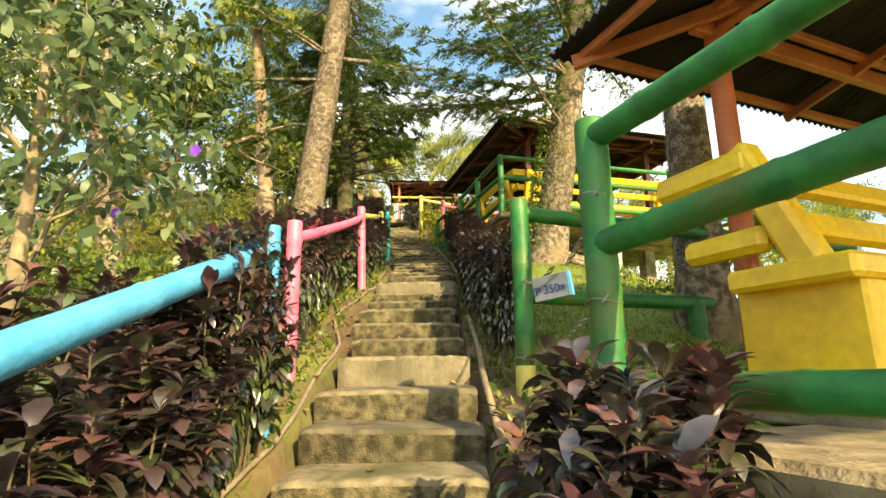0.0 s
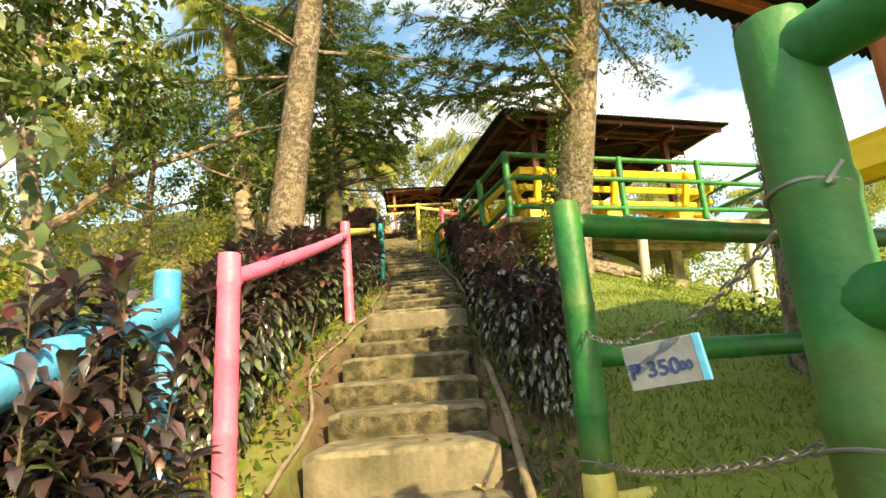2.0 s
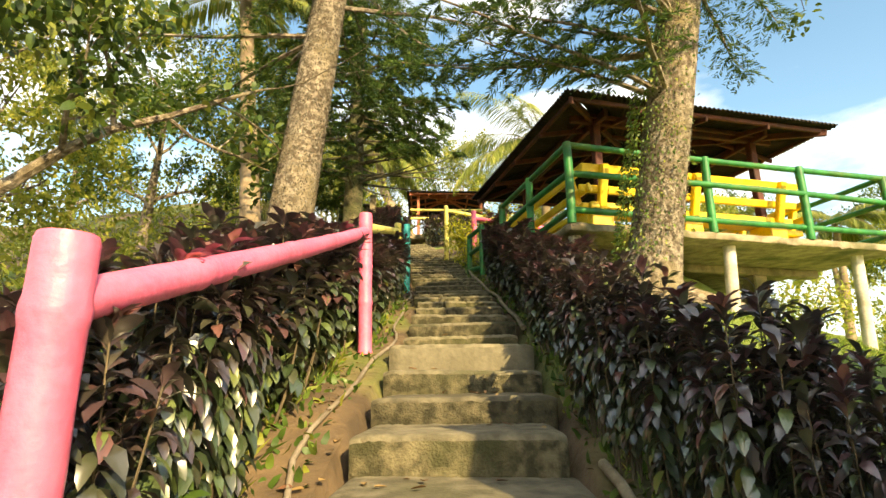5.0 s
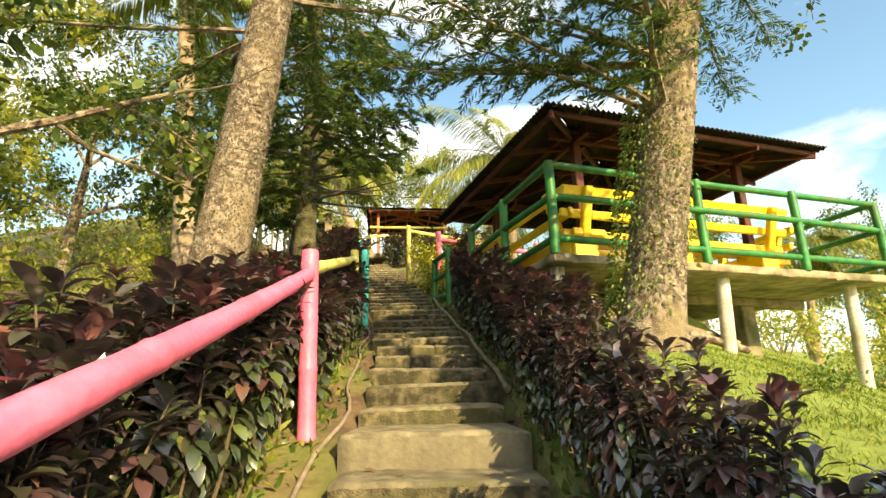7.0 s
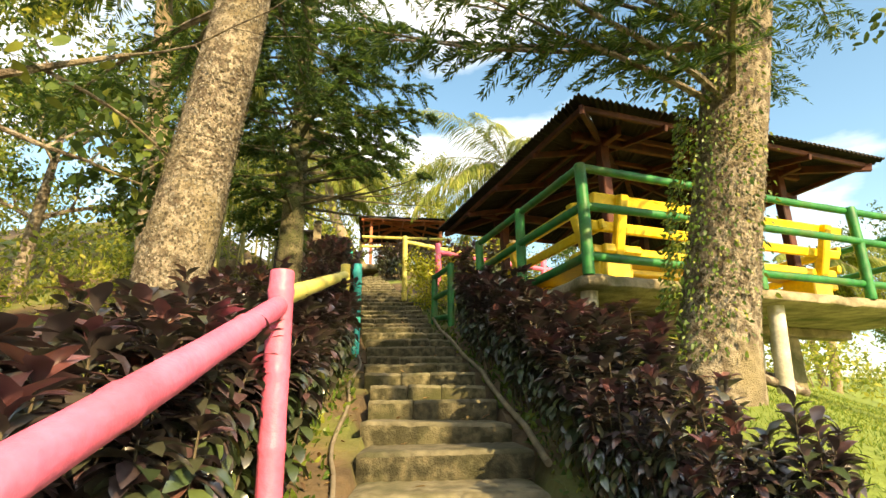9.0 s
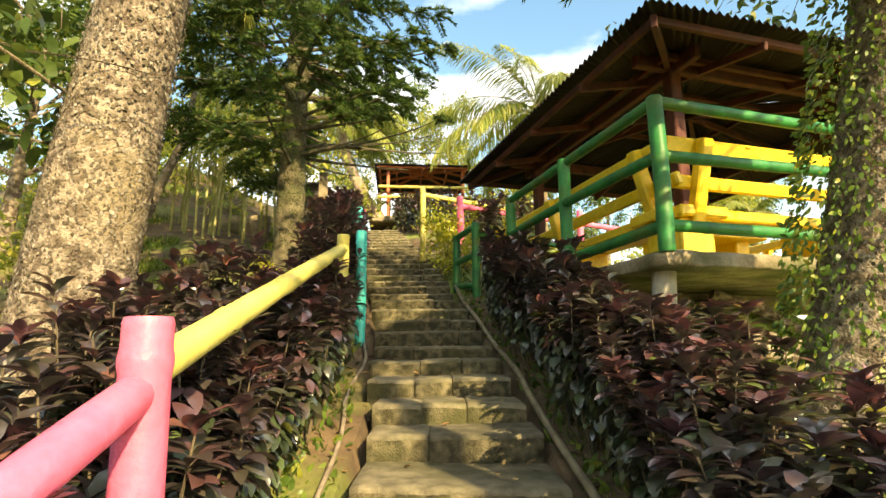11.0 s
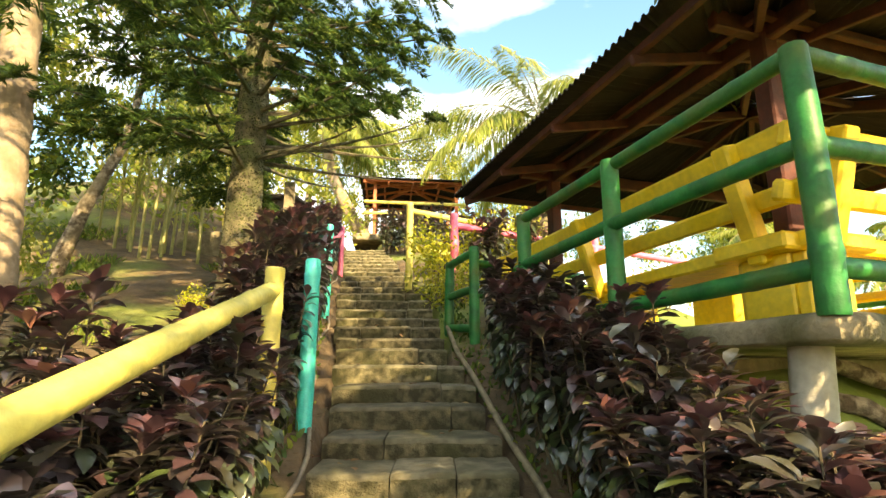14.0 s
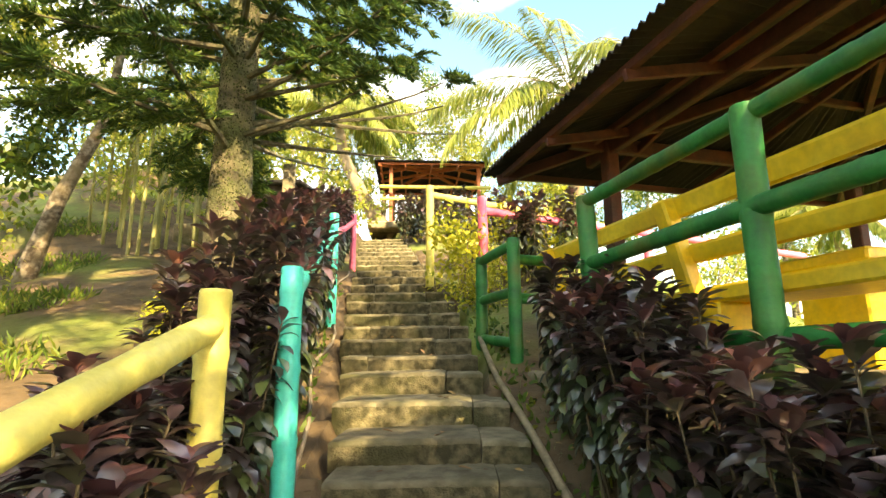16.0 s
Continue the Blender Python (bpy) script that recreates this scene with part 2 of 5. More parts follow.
# ---- mesh helpers ----
class Shape:
    """Collects vertices and faces of one mesh."""

    def __init__(self):
        self.v, self.f = [], []

    def add(self, verts, faces):
        k = len(self.v)
        self.v.extend(tuple(p) for p in verts)
        self.f.extend(tuple(i + k for i in q) for q in faces)
        return self

    def box(self, size, at=(0, 0, 0), c=0.01, m=None):
        """A box with chamfered edges, centred at `at`, turned by m."""
        hx, hy, hz = (s / 2 for s in size)
        c = min(c, hx * 0.6, hy * 0.6, hz * 0.6)
        m = m or Matrix.Identity(4)
        pts, idx = [], {}
        for sx in (-1, 1):
            for sy in (-1, 1):
                for sz in (-1, 1):
                    for ax in range(3):
                        p = [sx * (hx - c), sy * (hy - c), sz * (hz - c)]
                        p[ax] += (sx, sy, sz)[ax] * c
                        idx[sx, sy, sz, ax] = len(pts)
                        pts.append(m @ (Vector(p)) + Vector(at))
        fs = []
        for ax in range(3):
            a, b = [i for i in range(3) if i != ax]
            for s in (-1, 1):
                ring = []
                for ta, tb in ((-1, -1), (1, -1), (1, 1), (-1, 1)):
                    k = [0, 0, 0]
                    k[ax], k[a], k[b] = s, ta, tb
                    ring.append(idx[(*k, ax)])
                flip = (s > 0) == (ax == 1)
                fs.append(ring[::-1] if flip else ring)
            for ta in (-1, 1):
                for tb in (-1, 1):
                    k0, k1 = [0, 0, 0], [0, 0, 0]
                    k0[ax], k1[ax] = -1, 1
                    for k in (k0, k1):
                        k[a], k[b] = ta, tb
                    fs.append((idx[(*k0, a)], idx[(*k1, a)], idx[(*k1, b)], idx[(*k0, b)]))
        for sx in (-1, 1):
            for sy in (-1, 1):
                for sz in (-1, 1):
                    fs.append(tuple(idx[sx, sy, sz, ax] for ax in range(3)))
        return self.add(pts, fs)

    def tube(self, pts, radii, seg=12, cap=True):
        pts = [Vector(p) for p in pts]
        k0, ref = len(self.v), Vector((0.31, 0.17, 0.93))
        for i, p in enumerate(pts):
            d = (pts[min(i + 1, len(pts) - 1)] - pts[max(i - 1, 0)]).normalized()
            a = d.cross(ref if abs(d.dot(ref)) < 0.95 else Vector((1, 0, 0))).normalized()
            b = d.cross(a)
            r = radii[i] if hasattr(radii, "__len__") else radii
            for j in range(seg):
                t = 2 * math.pi * j / seg
                self.v.append(tuple(p + (a * math.cos(t) + b * math.sin(t)) * r))
        for i in range(len(pts) - 1):
            for j in range(seg):
                j2 = (j + 1) % seg
                self.f.append((k0 + i * seg + j, k0 + i * seg + j2, k0 + (i + 1) * seg + j2, k0 + (i + 1) * seg + j))
        if cap:
            self.f.append(tuple(k0 + j for j in reversed(range(seg))))
            e = k0 + (len(pts) - 1) * seg
            self.f.append(tuple(e + j for j in range(seg)))
        return self

    def bamboo(self, p0, p1, r, gap=0.34, sag=0.0, seed=0):
        """A painted bamboo or rough pole: swollen nodes, slight bend, uneven thickness."""
        p0, p1 = Vector(p0), Vector(p1)
        rr = random.Random(seed + int(abs(p0.x * 71 + p0.y * 37 + p1.z * 13) * 10))
        length = (p1 - p0).length
        side = (p1 - p0).cross(Vector((0.2, 0.1, 1))).normalized()
        nodes = [g + rr.uniform(-0.04, 0.04) for g in np.arange(gap * 0.6, length - 0.05, gap)]
        marks = {0.0: 0.93, 0.012: 1.0, length - 0.012: 1.0, length: 0.93}
        for g in nodes:
            marks.update({g - 0.03: 1.0, g - 0.008: 1.07, g + 0.008: 1.07, g + 0.03: 1.0})
        for g in np.arange(0.1, length, 0.12):
            if all(abs(g - q) > 0.05 for q in nodes):
                marks[float(g)] = rr.uniform(0.97, 1.03)
        bend = rr.uniform(-0.012, 0.012) * length
        pts, rad = [], []
        for s in sorted(marks):
            if 0 <= s <= length:
                t = s / length
                pts.append(p0.lerp(p1, t) + side * bend * math.sin(math.pi * t) + Vector((0, 0, -sag * math.sin(math.pi * t))))
                rad.append(r * marks[s])
        return self.tube(pts, rad, 14)

    def mesh(self, name, material, smooth=False):
        me = bpy.data.meshes.new(name)
        me.from_pydata(self.v, [], self.f)
        me.materials.append(material)
        if smooth:
            me.shade_smooth()
            me.set_sharp_from_angle(angle=radians(50))
        me.update()
        return me


def part(name, shape, material, parent=None, label="", smooth=False):
    ob = new(name, shape if isinstance(shape, bpy.types.Mesh) else shape.mesh(name, material, smooth))
    if parent:
        ob.parent = parent
    return tagged(ob, label)


def thing(name, label, category, group="", at=None, kind=""):
    ob = new(name)
    if at is not None:
        ob.matrix_world = at if isinstance(at, Matrix) else Matrix.Translation(at)
    return tagged(ob, label, category, group, kind)


def leaf_shape(base, axis, up, length, width, droop=0.15, rich=True):
    """Many leaves as one Shape-like (verts, faces). base, axis, up: arrays of n x 3."""
    n = len(base)
    axis = axis / np.linalg.norm(axis, axis=1, keepdims=True)
    side = np.cross(axis, up)
    side /= np.linalg.norm(side, axis=1, keepdims=True) + 1e-9
    nor = np.cross(side, axis)
    length, width = np.broadcast_to(length, n)[:, None], np.broadcast_to(width, n)[:, None]
    if rich == "fold":
        tpl = [(0, 0, 0), (.26, -.32, .125), (.28, 0, .10), (.26, .32, .125), (.58, -.5, .13), (.60, 0, .10), (.58, .5, .13), (.85, -.30, .02), (.85, .30, .02), (1, 0, -.12)]
        fc = [(0, 1, 2), (0, 2, 3), (1, 4, 5, 2), (2, 5, 6, 3), (4, 7, 9, 5), (5, 9, 8, 6)]
    elif rich == "needle":
        tpl = [(0, 0, 0), (.5, -.5, 0), (.5, .5, 0), (1, 0, -.08)]
        fc = [(0, 1, 3, 2)]
    elif rich:
        tpl = [(0, 0, 0), (.28, -.34, .07), (.3, 0, -.01), (.28, .34, .07), (.62, -.5, .06), (.64, 0, -.05), (.62, .5, .06), (.9, -.26, -.05), (.9, .26, -.05), (1, 0, -.17)]
        fc = [(0, 1, 2), (0, 2, 3), (1, 4, 5, 2), (2, 5, 6, 3), (4, 7, 9, 5), (5, 9, 8, 6)]
    else:
        tpl = [(0, 0, 0), (.28, -.44, .04), (.28, .44, .04), (.68, -.4, .0), (.68, .4, .0), (1, 0, -.14)]
        fc = [(0, 1, 2), (1, 3, 4, 2), (3, 5, 4)]
    v = np.stack([base + axis * length * a + side * width * b + nor * length * (c + (droop - 0.15) * -a * a) for a, b, c in tpl], 1).reshape(-1, 3)
    k = len(tpl)
    return v, fc, k, n


def leaf_mesh(name, sets, material, smooth=False):
    """One mesh from several leaf_shape results."""
    vs, loops, starts, off, total = [], [], [], 0, 0
    for v, fc, k, n in sets:
        vs.append(v)
        base = (np.arange(n) * k + off)[:, None]
        for q in fc:
            loops.append((base + np.array(q)[None, :]))
        off += len(v)
    me = bpy.data.meshes.new(name)
    v = np.concatenate(vs)
    me.vertices.add(len(v))
    me.vertices.foreach_set("co", v.astype(np.float32).ravel())
    sizes = np.concatenate([np.full(len(q), q.shape[1]) for q in loops])
    idx = np.concatenate([q.ravel() for q in loops])
    me.loops.add(len(idx))
    me.loops.foreach_set("vertex_index", idx.astype(np.int32))
    me.polygons.add(len(sizes))
    me.polygons.foreach_set("loop_start", np.concatenate([[0], np.cumsum(sizes)[:-1]]).astype(np.int32))
    me.polygons.foreach_set("loop_total", sizes.astype(np.int32))
    me.materials.append(material)
    if smooth:
        me.shade_smooth()
    me.update(calc_edges=True)
    return me


def unit(n):
    d = rng.normal(size=(n, 3))
    return d / np.linalg.norm(d, axis=1, keepdims=True)


# ---- the lie of the land ----
# (nosing y, tread height) of the steps passed on the walk
TREADS = [(2.79, 0.785), (3.19, 0.957), (3.60, 1.135), (4.13, 1.346), (4.60, 1.501), (5.02, 1.661), (5.48, 1.839), (6.01, 1.984), (6.52, 2.135), (6.90, 2.325), (7.59, 2.452), (8.06, 2.614), (8.56, 2.757),
          (9.08, 2.909), (9.46, 3.031), (9.91, 3.17), (10.37, 3.288), (10.79, 3.405), (11.20, 3.561), (11.53, 3.683), (12.00, 3.83), (12.51, 3.989), (12.93, 4.113), (13.32, 4.257), (13.78, 4.392), (14.23, 4.547), (14.67, 4.718), (15.12, 4.876)]


def rise(y):
    """Height of the flight's nosings at y; flat below and above the hill."""
    return np.interp(y, [-60, -30, -6, 2.8, 3.6, 4.6, 5.5, 6.95, 8.06, 9.12, 10.37, 12.0, 13.3, 15.12, 23, 40, 80], [-5.72, -5.04, -2.31, 0.79, 1.13, 1.50, 1.82, 2.29, 2.61, 2.91, 3.29, 3.83, 4.255, 4.876, 7.58, 9.96, 10.99])


TREADS = [(2.79 - 0.48 * k, float(rise(2.79 - 0.48 * k))) for k in range(16, 0, -1)] + TREADS + [(15.12 + 0.5 * k, float(rise(15.12 + 0.5 * k))) for k in range(1, 13)]


def left_of(y):
    return np.interp(y, [-6, 3.6, 4.6, 5.5, 8.6, 9.4, 10.4, 11.3, 12.5, 14.7, 17, 26], [-0.4, -0.62, -0.64, -0.75, -0.79, -0.83, -0.97, -1.06, -1.27, -1.68, -2.0, -3.6])


def right_of(y):
    return np.interp(y, [-6, 3.6, 5.0, 8.6, 9.5, 10.4, 11.5, 12.5, 14.7, 17, 26], [0.62, 0.33, 0.24, 0.20, 0.13, 0.08, -0.07, -0.22, -0.42, -0.9, -2.65])


def under_slab(u, v):
    """Cut bank of earth that carries the back of the raised slab; 1 where it meets the slab."""
    return np.clip((u + 0.1) / 0.7, 0, 1) * np.clip((3.6 - u) / 1.4, 0, 1) * np.clip((v - 0.75) / 0.45, 0, 1) * np.clip((4.9 - v) / 0.6, 0, 1)


def land(x, y):
    """Height of the ground."""
    x, y = np.asarray(x, float), np.asarray(y, float)
    z = rise(y) - 0.10
    r, l = x - right_of(y), left_of(y) - x
    z = z + np.where(r > 0, 0.16 * np.minimum(r, 1.3) - 0.30 * np.clip(r - 1.7, 0, 14) - 0.06 * np.clip(r - 16, 0, 200), 0)
    z = z + np.where(l > 0, 0.10 * np.minimum(l, 2.5) - 0.11 * np.clip(l - 3.5, 0, 60), 0)
    z = z + 0.26 * np.clip(y - 14.5, 0, 8) * np.clip((l - 2.6) / 3.0, 0, 1)
    z = z - np.where((r < 0.0) & (l < 0.0), 0.22, 0)
    u, v = (x - 1.07) * 0.957 + (y - 9.47) * 0.289, (y - 9.47) * 0.957 - (x - 1.07) * 0.289
    z = z + under_slab(u, v) * np.clip(3.80 - z, 0, 0.8)
    return z + 0.03 * np.sin(x * 3.1 + y * 1.3) * np.sin(y * 2.7 - x) * np.where((r < 0.1) & (l < 0.1), 0, 1)


def ground():
    xs = np.unique(np.concatenate([np.linspace(-6, 8, 141), np.linspace(-40, 40, 81), [-900, -500, -250, -120, -70, 70, 120, 250, 500, 900]]))
    ys = np.unique(np.concatenate([np.linspace(-6, 26, 161), np.linspace(-30, 60, 46), [-900, -400, -150, -70, 80, 120, 200, 400, 900]]))
    gx, gy = np.meshgrid(xs, ys)
    v = np.stack([gx, gy, land(gx, gy)], -1).reshape(-1, 3)
    w = len(xs)
    s = Shape()
    s.v = [tuple(p) for p in v]
    s.f = [(j * w + i, j * w + i + 1, (j + 1) * w + i + 1, (j + 1) * w + i) for j in range(len(ys) - 1) for i in range(w - 1)]
    m = mat("hillside soil and turf", (0.064, 0.043, 0.021), (0.145, 0.098, 0.050), 3, 0.95, 0.8, (0.15, 0.205, 0.034), 0.55, ramp=(0.35, 0.62))
    n, l = m.node_tree.nodes, m.node_tree.links
    mx = next(k for k in n if k.type == "MIX_RGB")
    ramp = mx.inputs["Fac"].links[0].from_node
    co, sep, far, add = n.new("ShaderNodeTexCoord"), n.new("ShaderNodeSeparateXYZ"), n.new("ShaderNodeMapRange"), n.new("ShaderNodeMath")
    far.inputs["From Min"].default_value, far.inputs["From Max"].default_value, far.inputs["To Max"].default_value = 0.5, 1.3, 0.42
    noise_out = ramp.inputs["Fac"].links[0].from_socket
    l.new(co.outputs["Object"], sep.inputs[0])
    l.new(sep.outputs["X"], far.inputs["Value"])
    l.new(noise_out, add.inputs[0])
    l.new(far.outputs["Result"], add.inputs[1])
    l.new(add.outputs[0], ramp.inputs["Fac"])
    ob = new("ground", s.mesh("ground", m, True))
    return tagged(ob, "brown soil and short turf of a steep hillside", "ground", kind="structure")


ground()


def step_mesh(x0, x1, y0, depth, z0, h, seed, soft=0.03, riser=None):
    """One worn step between x0 and x1, nosing at y0, top at z0: chipped nosing, flat tread, rough riser."""
    rr = np.random.default_rng(seed)
    nseg = max(8, int((x1 - x0) / 0.022))
    prof = [(0.012, -h), (0.006, -h * 0.55), (0.0, -0.026), (0.003, -0.010), (0.013, -0.001), (0.10, 0.002), (depth * 0.6, 0.006), (depth + 0.06, 0.010), (depth + 0.06, -h)]
    s, k = Shape(), len(prof)
    wave = rr.uniform(0, 6, 4)
    tilt = rr.uniform(-0.010, 0.010)
    chips = [(rr.uniform(x0, x1), rr.uniform(0.015, 0.05), rr.uniform(0.006, 0.022)) for q in range(int((x1 - x0) * 5))]
    for i in range(nseg + 1):
        t = i / nseg
        x = x0 + (x1 - x0) * t
        end = soft * (max(0, 1 - t * 14) ** 2 + max(0, 1 - (1 - t) * 14) ** 2)
        chip = sum(d * max(0.0, 1 - abs(x - c) / w) for c, w, d in chips)
        out = 0.007 * math.sin(3 * x + wave[0]) + 0.003 * math.sin(11 * x + wave[1]) + rr.normal(0, 0.0022) + end + tilt * (t - 0.5)
        low = 0.004 * math.sin(3 * x + wave[2]) + rr.normal(0, 0.0016) - end * 0.5 + tilt * (t - 0.5)
        for j, (a, b) in enumerate(prof):
            f = 1 if j < 5 else 0.15
            c = chip if 2 <= j <= 4 else 0
            s.v.append((x, y0 + a + out * f + c, z0 + b + (low - c * 0.35 if 1 < j < 8 else 0)))
    for i in range(nseg):
        for j in range(k - 1):
            s.f.append((i * k + j, (i + 1) * k + j, (i + 1) * k + j + 1, i * k + j + 1))
    s.f.append(tuple(range(k))[::-1])
    s.f.append(tuple(nseg * k + j for j in range(k)))
    me = s.mesh("step", CONCRETE, True)
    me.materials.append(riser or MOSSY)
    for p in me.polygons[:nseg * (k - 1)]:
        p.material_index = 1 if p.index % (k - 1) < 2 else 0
    return me


def stairs():
    st = thing("stairs", "long flight of worn mossy concrete and stone steps", "stairs", kind="structure")
    for i, (y, z) in enumerate(TREADS[:-1]):
        depth = TREADS[i + 1][0] - y
        h = z - TREADS[i - 1][1] + 0.04 if i else 0.2
        a, b = float(left_of(y)), float(right_of(y))
        rr = random.Random(i)
        a, b = a + rr.uniform(-0.03, 0.03), b + rr.uniform(-0.03, 0.03)
        if y < 9.0:
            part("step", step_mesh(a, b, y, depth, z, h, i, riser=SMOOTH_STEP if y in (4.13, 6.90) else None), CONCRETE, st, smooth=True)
            continue
        cuts = [a] + sorted(a + (b - a) * c for c in ((rr.uniform(0.14, 0.42), rr.uniform(0.55, 0.86)) if rr.random() < 0.45 else (rr.uniform(0.15, 0.85),))) + [b]
        for q, (c0, c1) in enumerate(zip(cuts, cuts[1:])):
            part("stone_block", step_mesh(c0 + 0.003, c1 - 0.003, y + rr.uniform(-0.012, 0.012), depth, z + rr.uniform(-0.005, 0.005), h, i * 9 + q, 0.012), CONCRETE, st, smooth=True)


stairs()


# ---- hand rails along the flight ----
def rail_run(material, label, posts, rails, r_post, r_rail):
    """posts: (x, y, z_foot, z_top); rails: pairs of points."""
    ob = thing("handrail", label, "handrail")
    for px, py, z0, z1, *lean in posts:
        lx, ly = lean or (0, 0)
        part("post", Shape().bamboo((px, py, z0 - 0.1), (px + lx, py + ly, z1), r_post), material, ob, smooth=True)
    for a, b in rails:
        part("rail", Shape().bamboo(a, b, r_rail, 0.8), material, ob, smooth=True)
    return ob


rail_run(BLUE, "sky blue painted bamboo handrail beside the steps", [(-0.84, 3.32, 0.75, 2.08)], [((-0.83, 3.30, 1.935), (-0.72, -0.9, 0.37))], 0.045, 0.055)
rail_run(PINK, "pink painted bamboo handrail beside the steps", [(-0.93, 4.02, 1.05, 2.31), (-1.0, 7.22, 2.2, 3.42, -0.04, 0.03)], [((-0.93, 4.02, 2.178), (-1.04, 7.24, 3.262))], 0.054, 0.044)
rail_run(LEMON, "yellow painted bamboo handrail beside the steps", [(-1.22, 10.41, 3.35, 4.32)], [((-1.04, 7.26, 3.30), (-1.22, 10.40, 4.20))], 0.052, 0.045)
rail_run(TEAL, "turquoise painted bamboo handrail beside the steps", [(-1.17, 11.05, 3.3, 4.50), (-1.68, 14.0, 4.3, 5.56)], [((-1.17, 11.05, 4.37), (-1.68, 14.0, 5.36))], 0.05, 0.045)


# ---- picnic shelters ----
def plan(ox, oy, deg):
    """Maps (u, v, z) of a turned plan to the world."""
    c, s = math.cos(radians(deg)), math.sin(radians(deg))
    return lambda u, v, z=0.0: Vector((ox + c * u - s * v, oy + s * u + c * v, z))


def turn(deg, at):
    return Matrix.Translation(at) @ Matrix.Rotation(radians(deg), 4, "Z")


def roof_on(parent, P, u0, u1, v0, v1, z_eave, pitch, timber):
    """Hipped roof of corrugated sheets on rafters; P maps plan to world."""
    um, vm = (u0 + u1) / 2, (v0 + v1) / 2
    run = min(u1 - u0, v1 - v0) / 2
    top = z_eave + run * pitch
    long_v = (v1 - v0) >= (u1 - u0)
    k = abs((v1 - v0) - (u1 - u0)) / 2
    apex = [(um, vm - k), (um, vm + k)] if long_v else [(um - k, vm), (um + k, vm)]
    corners = [(u0, v0), (u1, v0), (u1, v1), (u0, v1)]
    near = [apex[0], apex[0] if long_v else apex[1], apex[1], apex[1] if long_v else apex[0]]
    for i in range(4):
        a, b = corners[i], corners[(i + 1) % 4]
        ra, rb = near[i], near[(i + 1) % 4]
        length = math.dist(a, b)
        n = int(length / 0.019)
        s = Shape()
        rows = 8
        ex, ey = (b[0] - a[0]) / length, (b[1] - a[1]) / length
        la = (ra[0] - a[0]) * ex + (ra[1] - a[1]) * ey
        lb = (rb[0] - a[0]) * ex + (rb[1] - a[1]) * ey
        for layer in (0.0, -0.006):
            for q in range(rows + 1):
                t = q / rows
                s0, s1 = la * t, length + (lb - length) * t
                for j in range(n + 1):
                    d = s0 + (s1 - s0) * j / n
                    wave = 0.019 * math.sin(d * 2 * math.pi / 0.076)
                    inn = run * t
                    p = P(a[0] + ex * d - ey * inn, a[1] + ey * d + ex * inn, z_eave + 0.06 + run * pitch * t + wave * (1 - t * 0.3) + layer)
                    s.v.append(tuple(p))
        w = n + 1
        base = (rows + 1) * w
        for q in range(rows):
            for j in range(n):
                s.f.append((q * w + j, q * w + j + 1, (q + 1) * w + j + 1, (q + 1) * w + j))
                s.f.append((base + q * w + j, base + (q + 1) * w + j, base + (q + 1) * w + j + 1, base + q * w + j + 1))
        for j in range(n):
            s.f.append((j, base + j, base + j + 1, j + 1))
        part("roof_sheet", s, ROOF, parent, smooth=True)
    # hips, ridge, fascia, rafters and purlins under the sheets
    def beam(a, za, b, zb, w=0.05, h=0.10, name="rafter"):
        pa, pb = P(*a, za), P(*b, zb)
        d = pb - pa
        m = d.to_track_quat("X", "Z").to_matrix().to_4x4()
        part(name, Shape().box((d.length, w, h), (pa + pb) / 2, 0.006, m), timber, parent)
    lip = 0.11
    corners = [(u0 + lip, v0 + lip), (u1 - lip, v0 + lip), (u1 - lip, v1 - lip), (u0 + lip, v1 - lip)]
    for i in range(4):
        a, b = corners[i], corners[(i + 1) % 4]
        beam(a, z_eave - 0.03, near[i], top - 0.04, 0.05, 0.10, "hip_rafter")
        nrm = (-(b[1] - a[1]), b[0] - a[0])
        ln = math.hypot(*nrm)
        nx, ny = nrm[0] / ln, nrm[1] / ln
        for off in (0.05, 0.62, run * 0.7):
            ia = (a[0] + nx * off + (b[0] - a[0]) / ln * off, a[1] + ny * off + (b[1] - a[1]) / ln * off)
            ib = (b[0] + nx * off - (b[0] - a[0]) / ln * off, b[1] + ny * off - (b[1] - a[1]) / ln * off)
            beam(ia, z_eave + pitch * off - 0.0, ib, z_eave + pitch * off - 0.0, 0.05, 0.06, "purlin")
        for f in (0.25, 0.5, 0.75):
            st = (a[0] + (b[0] - a[0]) * f, a[1] + (b[1] - a[1]) * f)
            reach = min(run, min(f, 1 - f) * ln)
            beam(st, z_eave - 0.05, (st[0] + nx * reach, st[1] + ny * reach), z_eave - 0.05 + pitch * reach, 0.04, 0.075)
    return top


